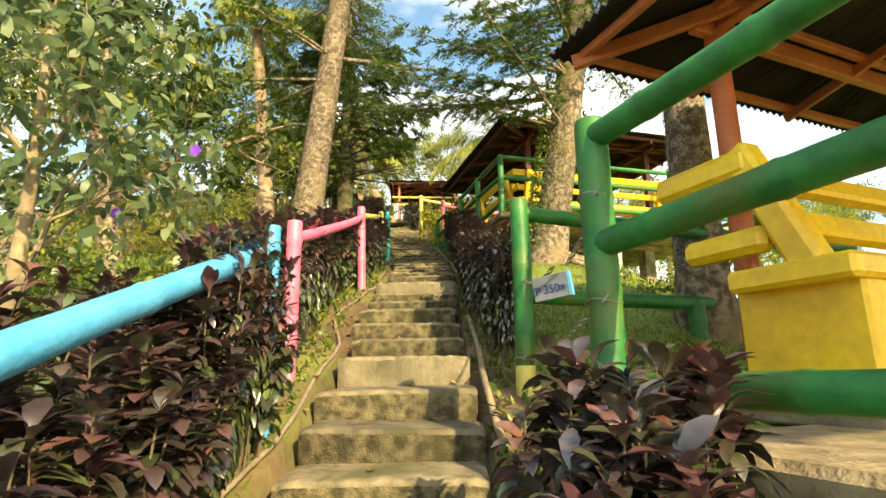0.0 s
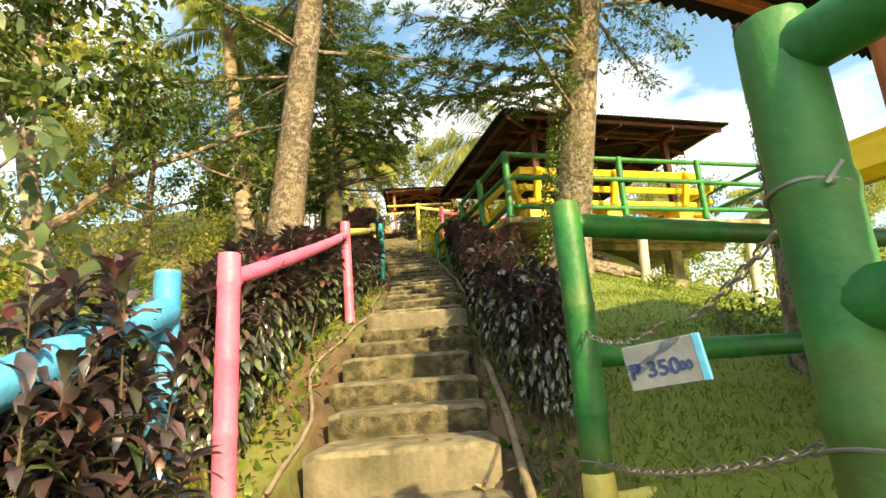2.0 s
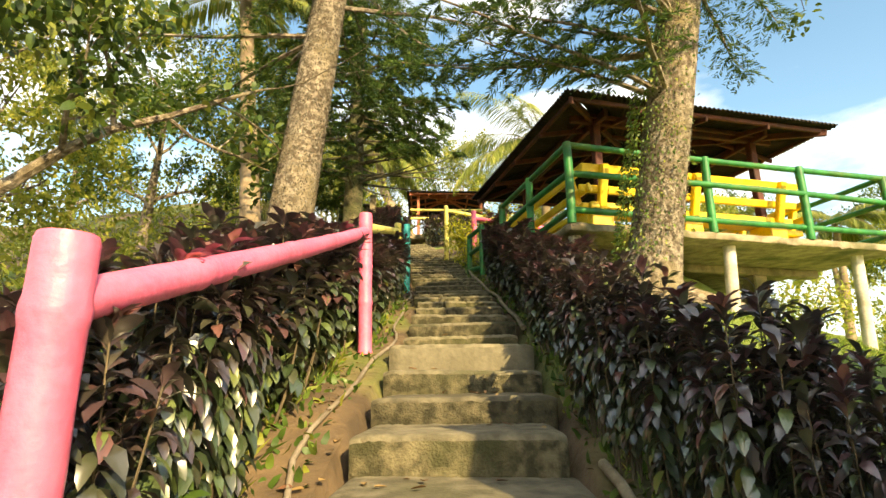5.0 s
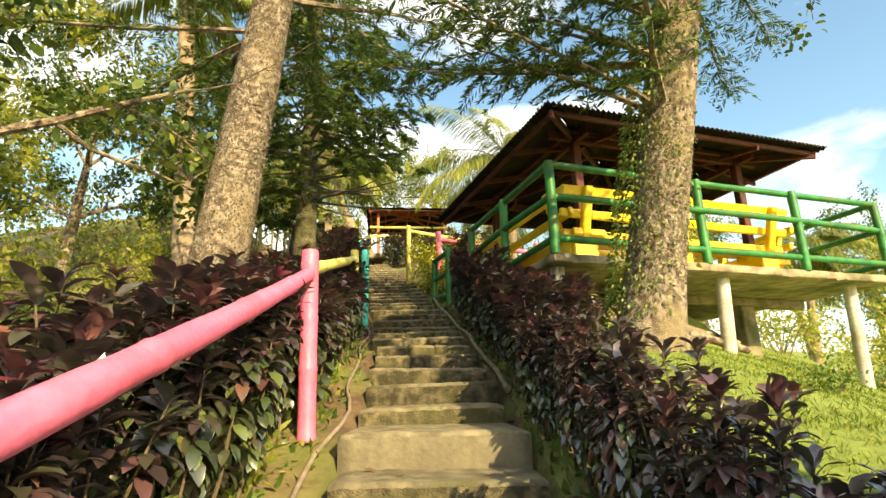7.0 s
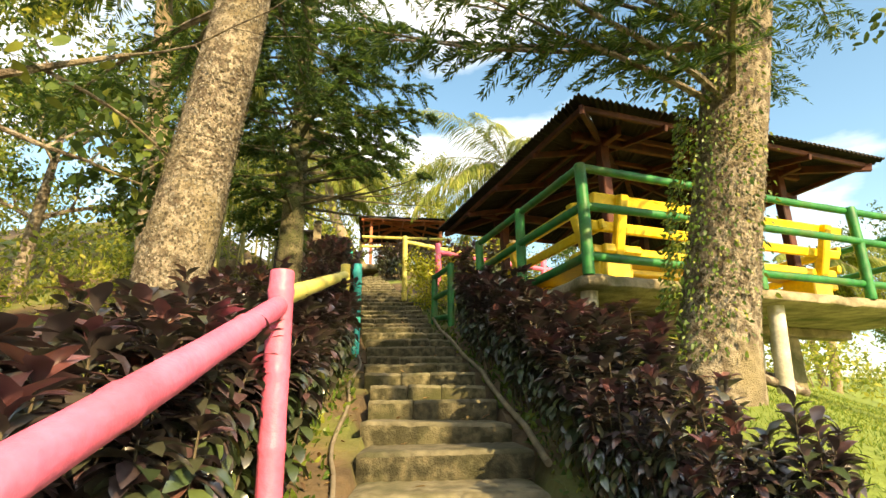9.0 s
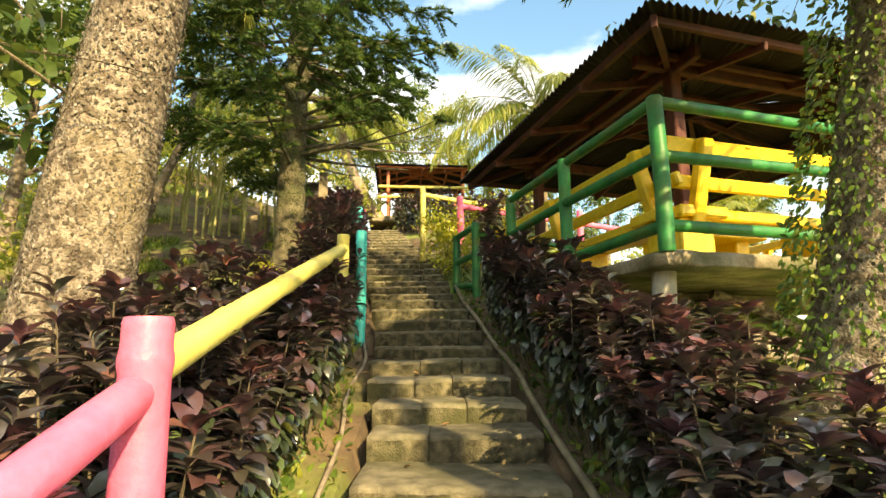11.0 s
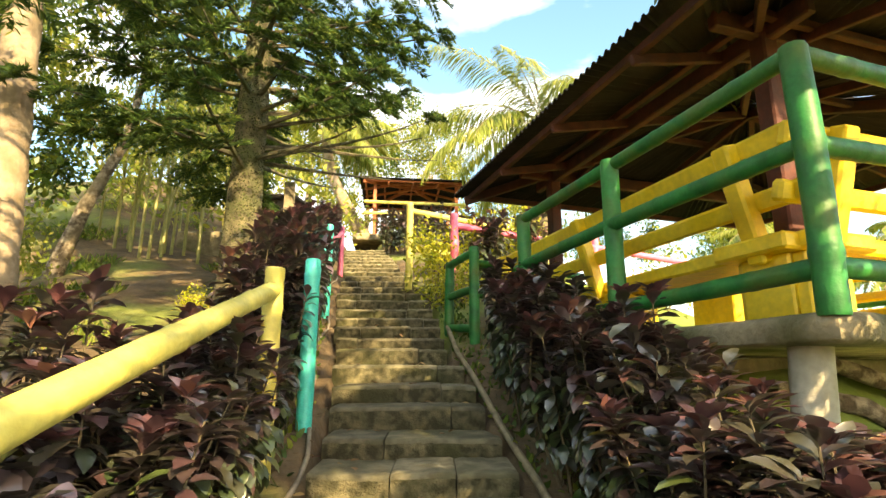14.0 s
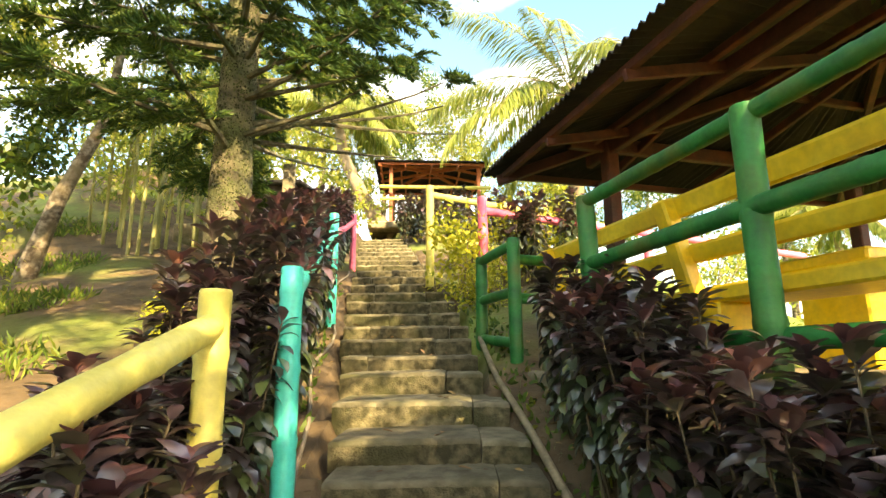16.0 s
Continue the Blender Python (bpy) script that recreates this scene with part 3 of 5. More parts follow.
def bench(name_at, deg, length, label, group=""):
    """Painted concrete bench: back along +x, sitter faces +y. Sloping back posts, two back boards, thick seat, box feet."""
    ob = thing("bench", label, "bench", group, turn(deg, name_at))
    feet = [0.28, length - 0.28] if length < 2.2 else [0.28, length / 2, length - 0.28]
    for f in feet:
        part("foot", Shape().box((0.30, 0.42, 0.38), (f, 0.30, 0.19), 0.012), YELLOW, ob)
        lean = Matrix.Rotation(radians(16), 4, "X")
        part("back_post", Shape().box((0.11, 0.10, 0.66), (f, 0.0, 0.66), 0.014, lean), YELLOW, ob)
    part("seat", Shape().box((length, 0.46, 0.09), (length / 2, 0.32, 0.425), 0.014), YELLOW, ob)
    lean = Matrix.Rotation(radians(16), 4, "X")
    part("backboard", Shape().box((length + 0.1, 0.065, 0.125), (length / 2, -0.015, 0.93), 0.016, lean), YELLOW, ob)
    part("backboard", Shape().box((length + 0.1, 0.065, 0.11), (length / 2, 0.06, 0.66), 0.016, lean), YELLOW, ob)
    return ob


def table(at, deg):
    ob = thing("picnic_table", "yellow painted concrete picnic table under the roof", "table", at=turn(deg, at))
    part("tabletop", Shape().box((1.5, 0.8, 0.09), (0, 0, 0.74), 0.015), YELLOW, ob)
    for sx in (-0.5, 0.5):
        part("leg", Shape().box((0.2, 0.5, 0.7), (sx, 0, 0.35), 0.012), YELLOW, ob)
    return ob


def fence(label, posts, runs, r=0.05, rr=0.045, material=None, name="fence"):
    """posts: ((x,y,z0),(x,y,z1)); runs: point pairs."""
    ob = thing(name, label, "fence")
    for a, b in posts:
        part("post", Shape().bamboo(a, b, r, 0.4), material or GREEN, ob, smooth=True)
    for a, b in runs:
        part("rail", Shape().bamboo(a, b, rr, 0.5), material or GREEN, ob, smooth=True)
    return ob


# shelter beside the flight, on stilts
A2, F2 = 16.8, 4.0
P2 = plan(1.07, 9.47, A2)


def worn_slab(P, u0, u1, v0, v1, z, thick):
    """Cast slab with a chipped, uneven rim."""
    rr = random.Random(17)
    rim = []
    for (a, b), (c, d) in (((u0, v0), (u1, v0)), ((u1, v0), (u1, v1)), ((u1, v1), (u0, v1)), ((u0, v1), (u0, v0))):
        n = int(math.dist((a, b), (c, d)) / 0.09)
        rim += [(a + (c - a) * i / n, b + (d - b) * i / n) for i in range(n)]
    um, vm = (u0 + u1) / 2, (v0 + v1) / 2
    s, k = Shape(), len(rim)
    wear = [abs(rr.gauss(0, 0.012)) + (rr.uniform(0.02, 0.05) if rr.random() < 0.12 else 0) for q in rim]
    for inset, dz in ((0.05, 0.0), (0.012, -0.012), (0.0, -0.04), (0.012, -thick + 0.012), (0.03, -thick)):
        for (u, v), w in zip(rim, wear):
            f = 1 - (inset + w * (1 if dz > -0.06 else 0.5)) / max(abs(u - um), abs(v - vm))
            s.v.append(tuple(P(um + (u - um) * f, vm + (v - vm) * f, z + dz - (w * 0.3 if dz else 0))))
    for r in range(4):
        for i in range(k):
            s.f.append((r * k + i, (r + 1) * k + i, (r + 1) * k + (i + 1) % k, r * k + (i + 1) % k))
    s.f.append(tuple(range(k)))
    s.f.append(tuple(4 * k + i for i in reversed(range(k))))
    return s


def shelter_on_stilts():
    ob = thing("raised_shelter", "open picnic shelter with rusty roof on a raised concrete slab", "shelter")
    part("slab", worn_slab(P2, -0.05, 5.25, -0.05, 4.55, F2, 0.11), SLAB, ob, smooth=True)
    part("slab_beam", Shape().box((5.0, 0.2, 0.14), P2(2.6, 1.35, F2 - 0.18), 0.02, Matrix.Rotation(radians(A2), 4, "Z")), SLAB, ob)
    for u, v, w in ((0.14, 0.22, 0), (2.45, 0.22, 0), (4.75, 0.3, 0), (4.9, 2.6, 0), (3.9, 1.35, 1), (1.3, 1.6, 1)):
        p = P2(u, v)
        z0 = float(land(p.x, p.y)) - 0.15
        if w:
            part("pillar", Shape().box((0.26, 0.26, F2 - 0.25 - z0), (p.x, p.y, (F2 - 0.25 + z0) / 2), 0.02, Matrix.Rotation(radians(A2), 4, "Z")), SLAB, ob)
        else:
            part("stilt", Shape().tube([(p.x - 0.05, p.y + 0.03, z0), (p.x, p.y, F2 - 0.11)], [0.085, 0.08], 14), PALE, ob, "pale cast concrete stilt", True)
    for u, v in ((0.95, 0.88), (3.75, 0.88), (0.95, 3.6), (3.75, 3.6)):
        part("column", Shape().box((0.12, 0.12, 1.96), P2(u, v, F2 + 0.98), 0.012, Matrix.Rotation(radians(A2), 4, "Z")), OLD_SHADED_RUST, ob)
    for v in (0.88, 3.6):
        part("tie_beam", Shape().box((3.6, 0.07, 0.13), P2(2.35, v, F2 + 1.93), 0.01, Matrix.Rotation(radians(A2), 4, "Z")), OLD_SHADED_RUST, ob)
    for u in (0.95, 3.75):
        part("tie_beam", Shape().box((0.07, 3.4, 0.13), P2(u, 2.24, F2 + 1.90), 0.01, Matrix.Rotation(radians(A2), 4, "Z")), OLD_SHADED_RUST, ob)
    roof_on(ob, P2, 0.06, 4.56, 0.02, 4.42, 5.80, 0.22, OLD_SHADED_RUST)
    return ob


shelter_on_stilts()
Z_TOP, Z_MID, Z_LOW = 5.06, 4.64, 4.16
c2 = [P2(0, 0), P2(2.05, 0), P2(3.6, -0.02), P2(5.15, 0.0), P2(5.15, 2.3), P2(5.15, 4.4), P2(0, 1.25), P2(0.02, 2.5)]


def at_z(p, z):
    return Vector((p.x, p.y, z))


fence("green painted bamboo railing round the raised slab", [(at_z(p, F2 - 0.02), at_z(p, Z_TOP)) for p in c2],
      [(at_z(a, z), at_z(b, z)) for z in (Z_TOP - 0.03, Z_MID, Z_LOW) for a, b in ((c2[0], c2[3]), (c2[3], c2[5]), (c2[0], c2[7]))], 0.055, 0.041, name="railing")
bench(P2(0.44, 0.42, F2), A2, 3.5, "yellow painted concrete bench along the green railing")
bench(P2(0.45, 4.0, F2 + 0.004), A2 - 90, 3.55, "yellow painted concrete bench along the green railing")
bench(P2(4.75, 1.0, F2), A2 + 90, 2.8, "yellow painted concrete bench along the green railing")
table(P2(2.6, 2.6, F2), A2)

# shelter at the foot of the walk
A1, F1 = 24.3, 1.0
P1 = plan(0.80, 2.44, A1 - 90)    # u along the fence towards the walker's start, v away from the flight


def lower_shelter():
    ob = thing("lower_shelter", "open picnic shelter with red-brown timber roof", "shelter")
    rot = Matrix.Rotation(radians(A1 - 90), 4, "Z")
    part("floor_slab", Shape().box((4.2, 4.2, 0.14), P1(2.15, 2.12, F1 - 0.07), 0.03, rot), SLAB, ob)
    part("footing", Shape().box((4.0, 4.0, 1.1), P1(2.15, 2.14, F1 - 0.69), 0.04, rot), STONE, ob)
    for u, v in ((-0.43, 1.41), (3.0, 1.41), (-0.43, 4.2), (3.0, 4.2)):
        part("column", Shape().tube([P1(u, v, F1), P1(u, v, 3.3)], [0.07, 0.065], 14), RUST, ob, smooth=True)
    for u in (-0.43, 3.0):
        part("tie_beam", Shape().box((0.07, 3.1, 0.13), P1(u, 2.76, 3.36), 0.01, rot), RUST, ob)
    for v in (1.41, 4.2):
        part("tie_beam", Shape().box((3.5, 0.07, 0.13), P1(1.32, v, 3.39), 0.01, rot), RUST, ob)
    roof_on(ob, P1, -1.05, 4.4, 0.57, 5.0, 3.28, 0.22, RUST)
    return ob


lower_shelter()
f1 = [P1(0, 0), P1(2.1, 0.0), P1(4.1, 0.0)]
low_railing = fence("green painted bamboo railing of the lower shelter", [(at_z(f1[0], 0.5), at_z(f1[0], 2.27)), (at_z(f1[1], F1 - 0.05), at_z(f1[1], 2.25)), (at_z(f1[2], F1 - 0.05), at_z(f1[2], 2.25))],
      [(at_z(f1[0], z0), at_z(f1[2], z0 + 0.03)) for z0 in (2.19, 1.73, 1.17)], 0.066, 0.055, name="railing")
g1 = [Vector((0.638, 3.686, 0)), Vector((1.95, 4.22, 0)), Vector((3.6, 4.88, 0))]
gate_fence = fence("green painted bamboo fence with yellow foot behind the gate opening", [(at_z(g1[0], 1.27), at_z(g1[0], 2.33)), (at_z(g1[1], 0.9), at_z(g1[1], 1.72)), (at_z(g1[2], 0.9), at_z(g1[2], 2.3))],
      [(at_z(g1[0], 2.24), at_z(g1[2], 2.24)), (at_z(g1[0], 1.70), at_z(g1[2], 1.70))], 0.06, 0.05)
fence("yellow weathered bamboo foot rail", [(at_z(g1[0], 0.75), at_z(g1[0], 1.27))], [(at_z(g1[0], 1.14), at_z(g1[2], 1.14))], 0.061, 0.05, LEMON, name="foot_rail")
def corner_bench():
    """End of the bench by the opening: panel foot, sloping post, two boards reaching past it, seat and back running inward."""
    ob = thing("corner_bench", "bright yellow painted concrete corner bench with sloping back post", "bench", at=Matrix.Translation((0.916, 2.863, F1)) @ Matrix.Rotation(radians(A1 - 90), 4, "Z") @ Matrix.Diagonal((1.2, 1.2, 1.2, 1)))
    part("end_panel", Shape().box((0.50, 0.16, 0.50), (0.33, 0.72, 0.27), 0.014), YELLOW, ob)
    part("plinth", Shape().box((0.56, 0.22, 0.06), (0.33, 0.72, 0.02), 0.01), SLAB, ob)
    part("seat", Shape().box((0.50, 1.9, 0.09), (0.36, 1.50, 0.545), 0.016), YELLOW, ob)
    part("back_post", Shape().box((0.13, 0.12, 0.66), (0.30, 0.66, 0.83), 0.02, Matrix.Rotation(radians(-24), 4, "Y")), YELLOW, ob)
    part("top_board", Shape().box((0.52, 0.10, 0.13), (-0.01, 0.64, 1.06), 0.03), YELLOW, ob)
    part("lower_board", Shape().box((0.42, 0.10, 0.11), (0.05, 0.66, 0.72), 0.03), YELLOW, ob)
    for z, x in ((1.0, 0.20), (0.78, 0.28)):
        part("backboard", Shape().box((0.075, 1.8, 0.12), (x, 1.62, z), 0.016, Matrix.Rotation(radians(-24), 4, "Y")), YELLOW, ob)
    part("back_post", Shape().box((0.12, 0.12, 0.66), (0.30, 2.2, 0.83), 0.02, Matrix.Rotation(radians(-24), 4, "Y")), YELLOW, ob)
    part("end_panel", Shape().box((0.50, 0.16, 0.50), (0.36, 2.3, 0.27), 0.014), YELLOW, ob)


corner_bench()
bench(P1(3.0, 3.75, F1), A1 + 90, 2.6, "yellow painted concrete bench with open back boards")

# gate and fences higher up
fence("low green bamboo gate beside the upper steps", [((-0.21, 13.40, 4.1), (-0.20, 13.40, 4.97)), ((0.03, 12.87, 3.9), (0.03, 12.88, 5.03))],
      [((-0.21, 13.4, 4.93), (0.03, 12.87, 4.98)), ((-0.21, 13.4, 4.58), (0.03, 12.87, 4.60)), ((-0.21, 13.4, 4.25), (0.03, 12.87, 4.20)), ((0.03, 12.87, 4.86), (1.6, 14.4, 5.0)), ((0.03, 12.87, 4.55), (1.6, 14.4, 4.6))], 0.052, 0.042, name="gate")
fence("pink painted bamboo fence above the shelter", [((-0.10, 15.0, 4.9), (-0.10, 15.0, 6.02)), ((2.2, 15.9, 5.0), (2.2, 15.9, 6.0))], [((-0.10, 15.0, 5.85), (2.2, 15.9, 5.75)), ((2.2, 15.9, 5.75), (5.0, 17.0, 5.6))], 0.06, 0.05, PINK)
fence("yellow painted bamboo fence above the shelter", [((-0.77, 15.6, 5.0), (-0.77, 15.6, 6.37))], [((-0.77, 15.6, 6.25), (2.6, 17.4, 6.1)), ((-0.77, 15.6, 5.65), (2.6, 17.4, 5.5))], 0.055, 0.045, LEMON)


def top_shelter():
    """Small far shelter at the head of the flight."""
    ob = thing("far_shelter", "far open picnic shelter with red-brown roof and yellow rails", "shelter")
    P3 = plan(-2.5, 22.8, 5)
    rot = Matrix.Rotation(radians(5), 4, "Z")
    part("floor_slab", Shape().box((3.6, 3.4, 0.2), P3(1.5, 1.5, 7.62), 0.03, rot), SLAB, ob)
    part("footing", Shape().box((2.6, 2.6, 1.5), P3(1.5, 1.7, 6.77), 0.03, rot), SLAB, ob)
    for u, v in ((0.3, 0.3), (2.8, 0.3), (0.3, 2.8), (2.8, 2.8)):
        part("column", Shape().box((0.1, 0.1, 1.9), P3(u, v, 8.65), 0.01, rot), RUST, ob)
    for z in (8.75, 8.4):
        part("rail", Shape().bamboo(P3(0, 0, z), P3(3.1, 0, z), 0.05), LEMON, ob, smooth=True)
    roof_on(ob, P3, -0.15, 3.05, -0.15, 3.0, 9.42, 0.2, RUST)


top_shelter()


# ---- plants ----
def clear_of_walk(w, free=2.0):
    """Leaves stay out of the free space over the steps."""
    mid = (left_of(w[:, 1]) + right_of(w[:, 1])) / 2
    return (np.abs(w[:, 0] - mid) > free) | (w[:, 2] > rise(w[:, 1]) + 4.0)


def limb(s, p, d, length, r0, rr, depth, ends, bend=0.25, lift=0.1, twigs=True):
    """Grow a limb with side limbs; collects twig ends."""
    pts, rad, q, v = [Vector(p)], [r0], Vector(p), Vector(d).normalized()
    n = 6
    for i in range(n):
        v = (v + Vector((rr.gauss(0, bend), rr.gauss(0, bend), rr.gauss(lift, bend))) * 0.5).normalized()
        q = q + v * (length / n)
        pts.append(q.copy()), rad.append(r0 * (1 - 0.8 * (i + 1) / n))
        if depth > 0 and i >= 1:
            side = v.cross(Vector((rr.gauss(0, 1), rr.gauss(0, 1), rr.gauss(0, 1)))).normalized()
            limb(s, q, v * 0.6 + side * 0.8, length * rr.uniform(0.45, 0.65), rad[-1] * 0.65, rr, depth - 1, ends, bend, lift, twigs)
        if i >= 3 or depth == 0:
            ends.append((q.copy(), v.copy()))
    if twigs or depth > 0:
        s.tube(pts, rad, 7 if depth > 0 else 3, False)


def broad_tree(at, trunk, limbs, label, leaf=0.13, per=26, cloud=0.35, seed=1, r0=0.14, material=None, bark=None, depth=2, free=2.0, far=False, low=None):
    """low: (y, z) keeps the leaves beyond y above z. trunk: points above `at`; limbs: (index, direction, length)."""
    ob = thing("tree", label, "tree", at=Vector(at))
    rr, r = random.Random(seed), np.random.default_rng(seed)
    s, ends = Shape(), []
    pts = [Vector(p) for p in trunk]
    fine, rad = [], []
    for i in range(len(pts) - 1):
        for t in np.linspace(0, 1, 6)[:-1 if i < len(pts) - 2 else None]:
            fine.append(pts[i].lerp(pts[i + 1], t))
    for i, p in enumerate(fine):
        t = i / (len(fine) - 1)
        rad.append(r0 * (1.25 - 0.85 * t if t > 0.08 else 1.45 - 2.5 * t) * rr.uniform(0.95, 1.05))
    s.tube(fine, rad, 16)
    for i, d, length in limbs:
        limb(s, pts[i], d, length, r0 * 0.55 * (1.2 - i / len(pts)), rr, depth, ends, twigs=not far and not low)
    part("trunk", s, bark or BARK, ob, smooth=True)
    if ends:
        e = np.array([tuple(q) for q, _ in ends])
        m = per * len(e)
        c = np.repeat(e, per, 0) + r.normal(0, cloud * 0.5, (m, 3))
        w = c + np.array(at)
        ok = clear_of_walk(w, free)
        if low:
            ok &= (w[:, 1] < low[0]) | (w[:, 2] > low[1])
        c, m = c[ok], int(ok.sum())
        ax = unit(m) + [0, 0, -0.25]
        sz = leaf * r.uniform(0.7, 1.3, m)
        part("crown", leaf_mesh("crown", [leaf_shape(c, ax, unit(m) + [0, 0, 1.2], sz, sz * 0.5, 0.2, "needle" if far else False)], material or BROAD_LEAF), None, ob)
    return ob


def needle_tree(at, height, lean, r0, first, label, seed=3, reach=3.0, bark=None, step=0.55, droop=0.25, density=1.0, blade=0.017, bare_side=False):
    """Tall conifer: straight flaky trunk, whorls of long drooping branches with feathery sprays."""
    ob = thing("conifer", label, "tree", at=Vector(at))
    rr, r = random.Random(seed), np.random.default_rng(seed)
    s = Shape()
    n = 30
    pts = [Vector((lean[0] * (i / n) ** 1.0 * height, lean[1] * (i / n) * height, height * i / n - 0.15)) for i in range(n + 1)]
    rad = [r0 * (1.0 - 0.8 * i / n) * (1.35 if i == 0 else 1.12 if i == 1 else 1) * rr.uniform(0.96, 1.04) for i in range(n + 1)]
    s.tube(pts, rad, 20)
    b0, a0, u0, l0 = [], [], [], []
    z = first
    while z < height - 0.3:
        t = z / height
        for k in range(rr.randint(3, 5)):
            a = rr.uniform(0, 6.283)
            if bare_side and z < 3.8:
                a = rr.uniform(3.25, 4.35)
            length = reach * (1 - 0.75 * (z - first) / (height - first)) * rr.uniform(0.6, 1.1)
            p = Vector((lean[0] * t * height, lean[1] * t * height, z - 0.15))
            d = Vector((math.cos(a), math.sin(a), rr.uniform(-0.1, 0.25)))
            m = max(4, int(length / 0.3))
            q, line, lr = p.copy(), [p.copy()], [0.035]
            for i in range(m):
                d = (d + Vector((rr.gauss(0, 0.07), rr.gauss(0, 0.07), -droop * 0.16 + 0.10 * (i / m)))).normalized()
                q = q + d * (length / m)
                line.append(q.copy()), lr.append(0.035 * (1 - 0.8 * (i + 1) / m))
                if i >= 1:
                    for sg in (-1, 1, 0):
                        side = d.cross(Vector((0, 0, 1))).normalized() * sg
                        tw = (d * 0.75 + side * 0.8 + Vector((0, 0, rr.uniform(-0.35, 0.15)))).normalized()
                        tl = 0.55 * (1 - 0.5 * i / m) * rr.uniform(0.7, 1.2)
                        nn = int(30 * density * (1 if z < 6.0 else 0.22))
                        ts = r.uniform(0.06, 1, nn)[:, None]
                        comb = np.array(tw.cross(Vector((rr.gauss(0, 0.35), rr.gauss(0, 0.35), 1))).normalized())[None] * r.choice([-1.0, 1.0], (nn, 1))
                        b0.append(np.array(q)[None] + np.array(tw)[None] * tl * ts + np.array([0, 0, -0.14]) * ts ** 2)
                        a0.append(np.array(tw)[None] * 0.75 + comb * 0.75 + r.normal(0, 0.22, (nn, 3)))
                        u0.append(unit(nn) + [0, 0, 0.6])
                        l0.append(r.uniform(0.08, 0.16, nn) * (1.15 - 0.6 * ts[:, 0]))
            s.tube(line, lr, 5, False)
        z += step * rr.uniform(0.7, 1.3)
    part("trunk", s, bark or BARK, ob, smooth=True)
    b, a, u, l = (np.concatenate(q) for q in (b0, a0, u0, l0))
    w = b + np.array(at)
    mid = (left_of(w[:, 1]) + right_of(w[:, 1])) / 2
    ok = (np.abs(w[:, 0] - mid) > 1.6) | (w[:, 2] > rise(w[:, 1]) + 2.4)
    b, a, u, l = b[ok], a[ok], u[ok], l[ok]
    part("crown", leaf_mesh("crown", [leaf_shape(b, a, u, l, blade, 0.2, "needle")], NEEDLE), None, ob)
    return ob


def bark_flakes(parent, height, lean, r0, top, n, material, seed):
    """Small lifted plates of bark round the lower trunk, too many to count."""
    r = np.random.default_rng(seed)
    h = r.uniform(0.0, top, n)
    a = r.uniform(0, 6.283, n)
    rad = r0 * (1 - 0.8 * (h + 0.15) / height) * 1.0 + 0.004
    out = np.stack([np.cos(a), np.sin(a), np.zeros(n)], 1)
    tan = np.stack([-np.sin(a), np.cos(a), np.zeros(n)], 1)
    p = np.stack([lean[0] * (h + 0.15), lean[1] * (h + 0.15), h], 1) + out * rad[:, None]
    ax = tan * r.normal(0, 0.6, (n, 1)) + np.array([0, 0, 1.0]) * r.choice([-1, 1], (n, 1)) + out * r.uniform(0.03, 0.26, (n, 1))
    l = r.uniform(0.011, 0.027, n)
    part("bark", leaf_mesh("bark", [leaf_shape(p, ax, out + r.normal(0, 0.2, (n, 3)), l, l * r.uniform(0.5, 1.0, n), 0.0, False)], material), None, parent)["kind"] = "stuff"


def palm(at, trunk, label, fronds=16, reach=2.6, seed=5, r0=0.13, wind=(0.25, 0.0)):
    """Coconut palm: ringed leaning trunk and arching fronds of many leaflets."""
    ob = thing("palm_tree", label, "palm tree", at=Vector(at))
    rr, r = random.Random(seed), np.random.default_rng(seed)
    s, fine = Shape(), []
    pts = [Vector(p) for p in trunk]
    for i in range(len(pts) - 1):
        for t in np.linspace(0, 1, 12)[:-1 if i < len(pts) - 2 else None]:
            fine.append(pts[i].lerp(pts[i + 1], t))
    s.tube(fine, [r0 * (1.2 - 0.5 * i / len(fine)) * (1.06 if i % 2 else 0.97) for i in range(len(fine))], 14)
    part("trunk", s, BARK_PALE, ob, smooth=True)
    top = fine[-1]
    for k in range(fronds):
        a = 6.283 * k / fronds + rr.uniform(-0.2, 0.2)
        el = rr.uniform(0.0, 1.15)
        d = Vector((math.cos(a) * math.cos(el) + wind[0], math.sin(a) * math.cos(el) + wind[1], math.sin(el))).normalized()
        q, line, m, ln = top.copy(), [top.copy()], 14, reach * rr.uniform(0.8, 1.1)
        b0, a0, l0, u0 = [], [], [], []
        for i in range(m):
            d = (d + Vector((wind[0] * 0.05, wind[1] * 0.05, -0.12))).normalized()
            q2 = q + d * (ln / m)
            side = d.cross(Vector((0, 0, 1))).normalized()
            if i > 1:
                for j in range(9):
                    c = q.lerp(q2, j / 9)
                    for sg in (-1, 1):
                        b0.append(c), a0.append(side * sg * 0.75 + d * 0.6 + Vector((0, 0, -0.35 + rr.gauss(0, 0.12))))
                        l0.append(ln * 0.26 * (1.05 - abs(i / m - 0.45) * 1.2) * rr.uniform(0.85, 1.1)), u0.append((rr.gauss(0, .2), rr.gauss(0, .2), 1))
            q = q2
            line.append(q.copy())
        blade = part("frond", leaf_mesh("frond", [leaf_shape(np.array(b0), np.array(a0), np.array(u0), np.array(l0), 0.04, 0.5, "needle")], PALM_LEAF), None, ob)
        part("frond_rib", Shape().tube(line, [0.022 * (1 - 0.85 * i / m) for i in range(m + 1)], 5, False), STEM, blade)
    return ob


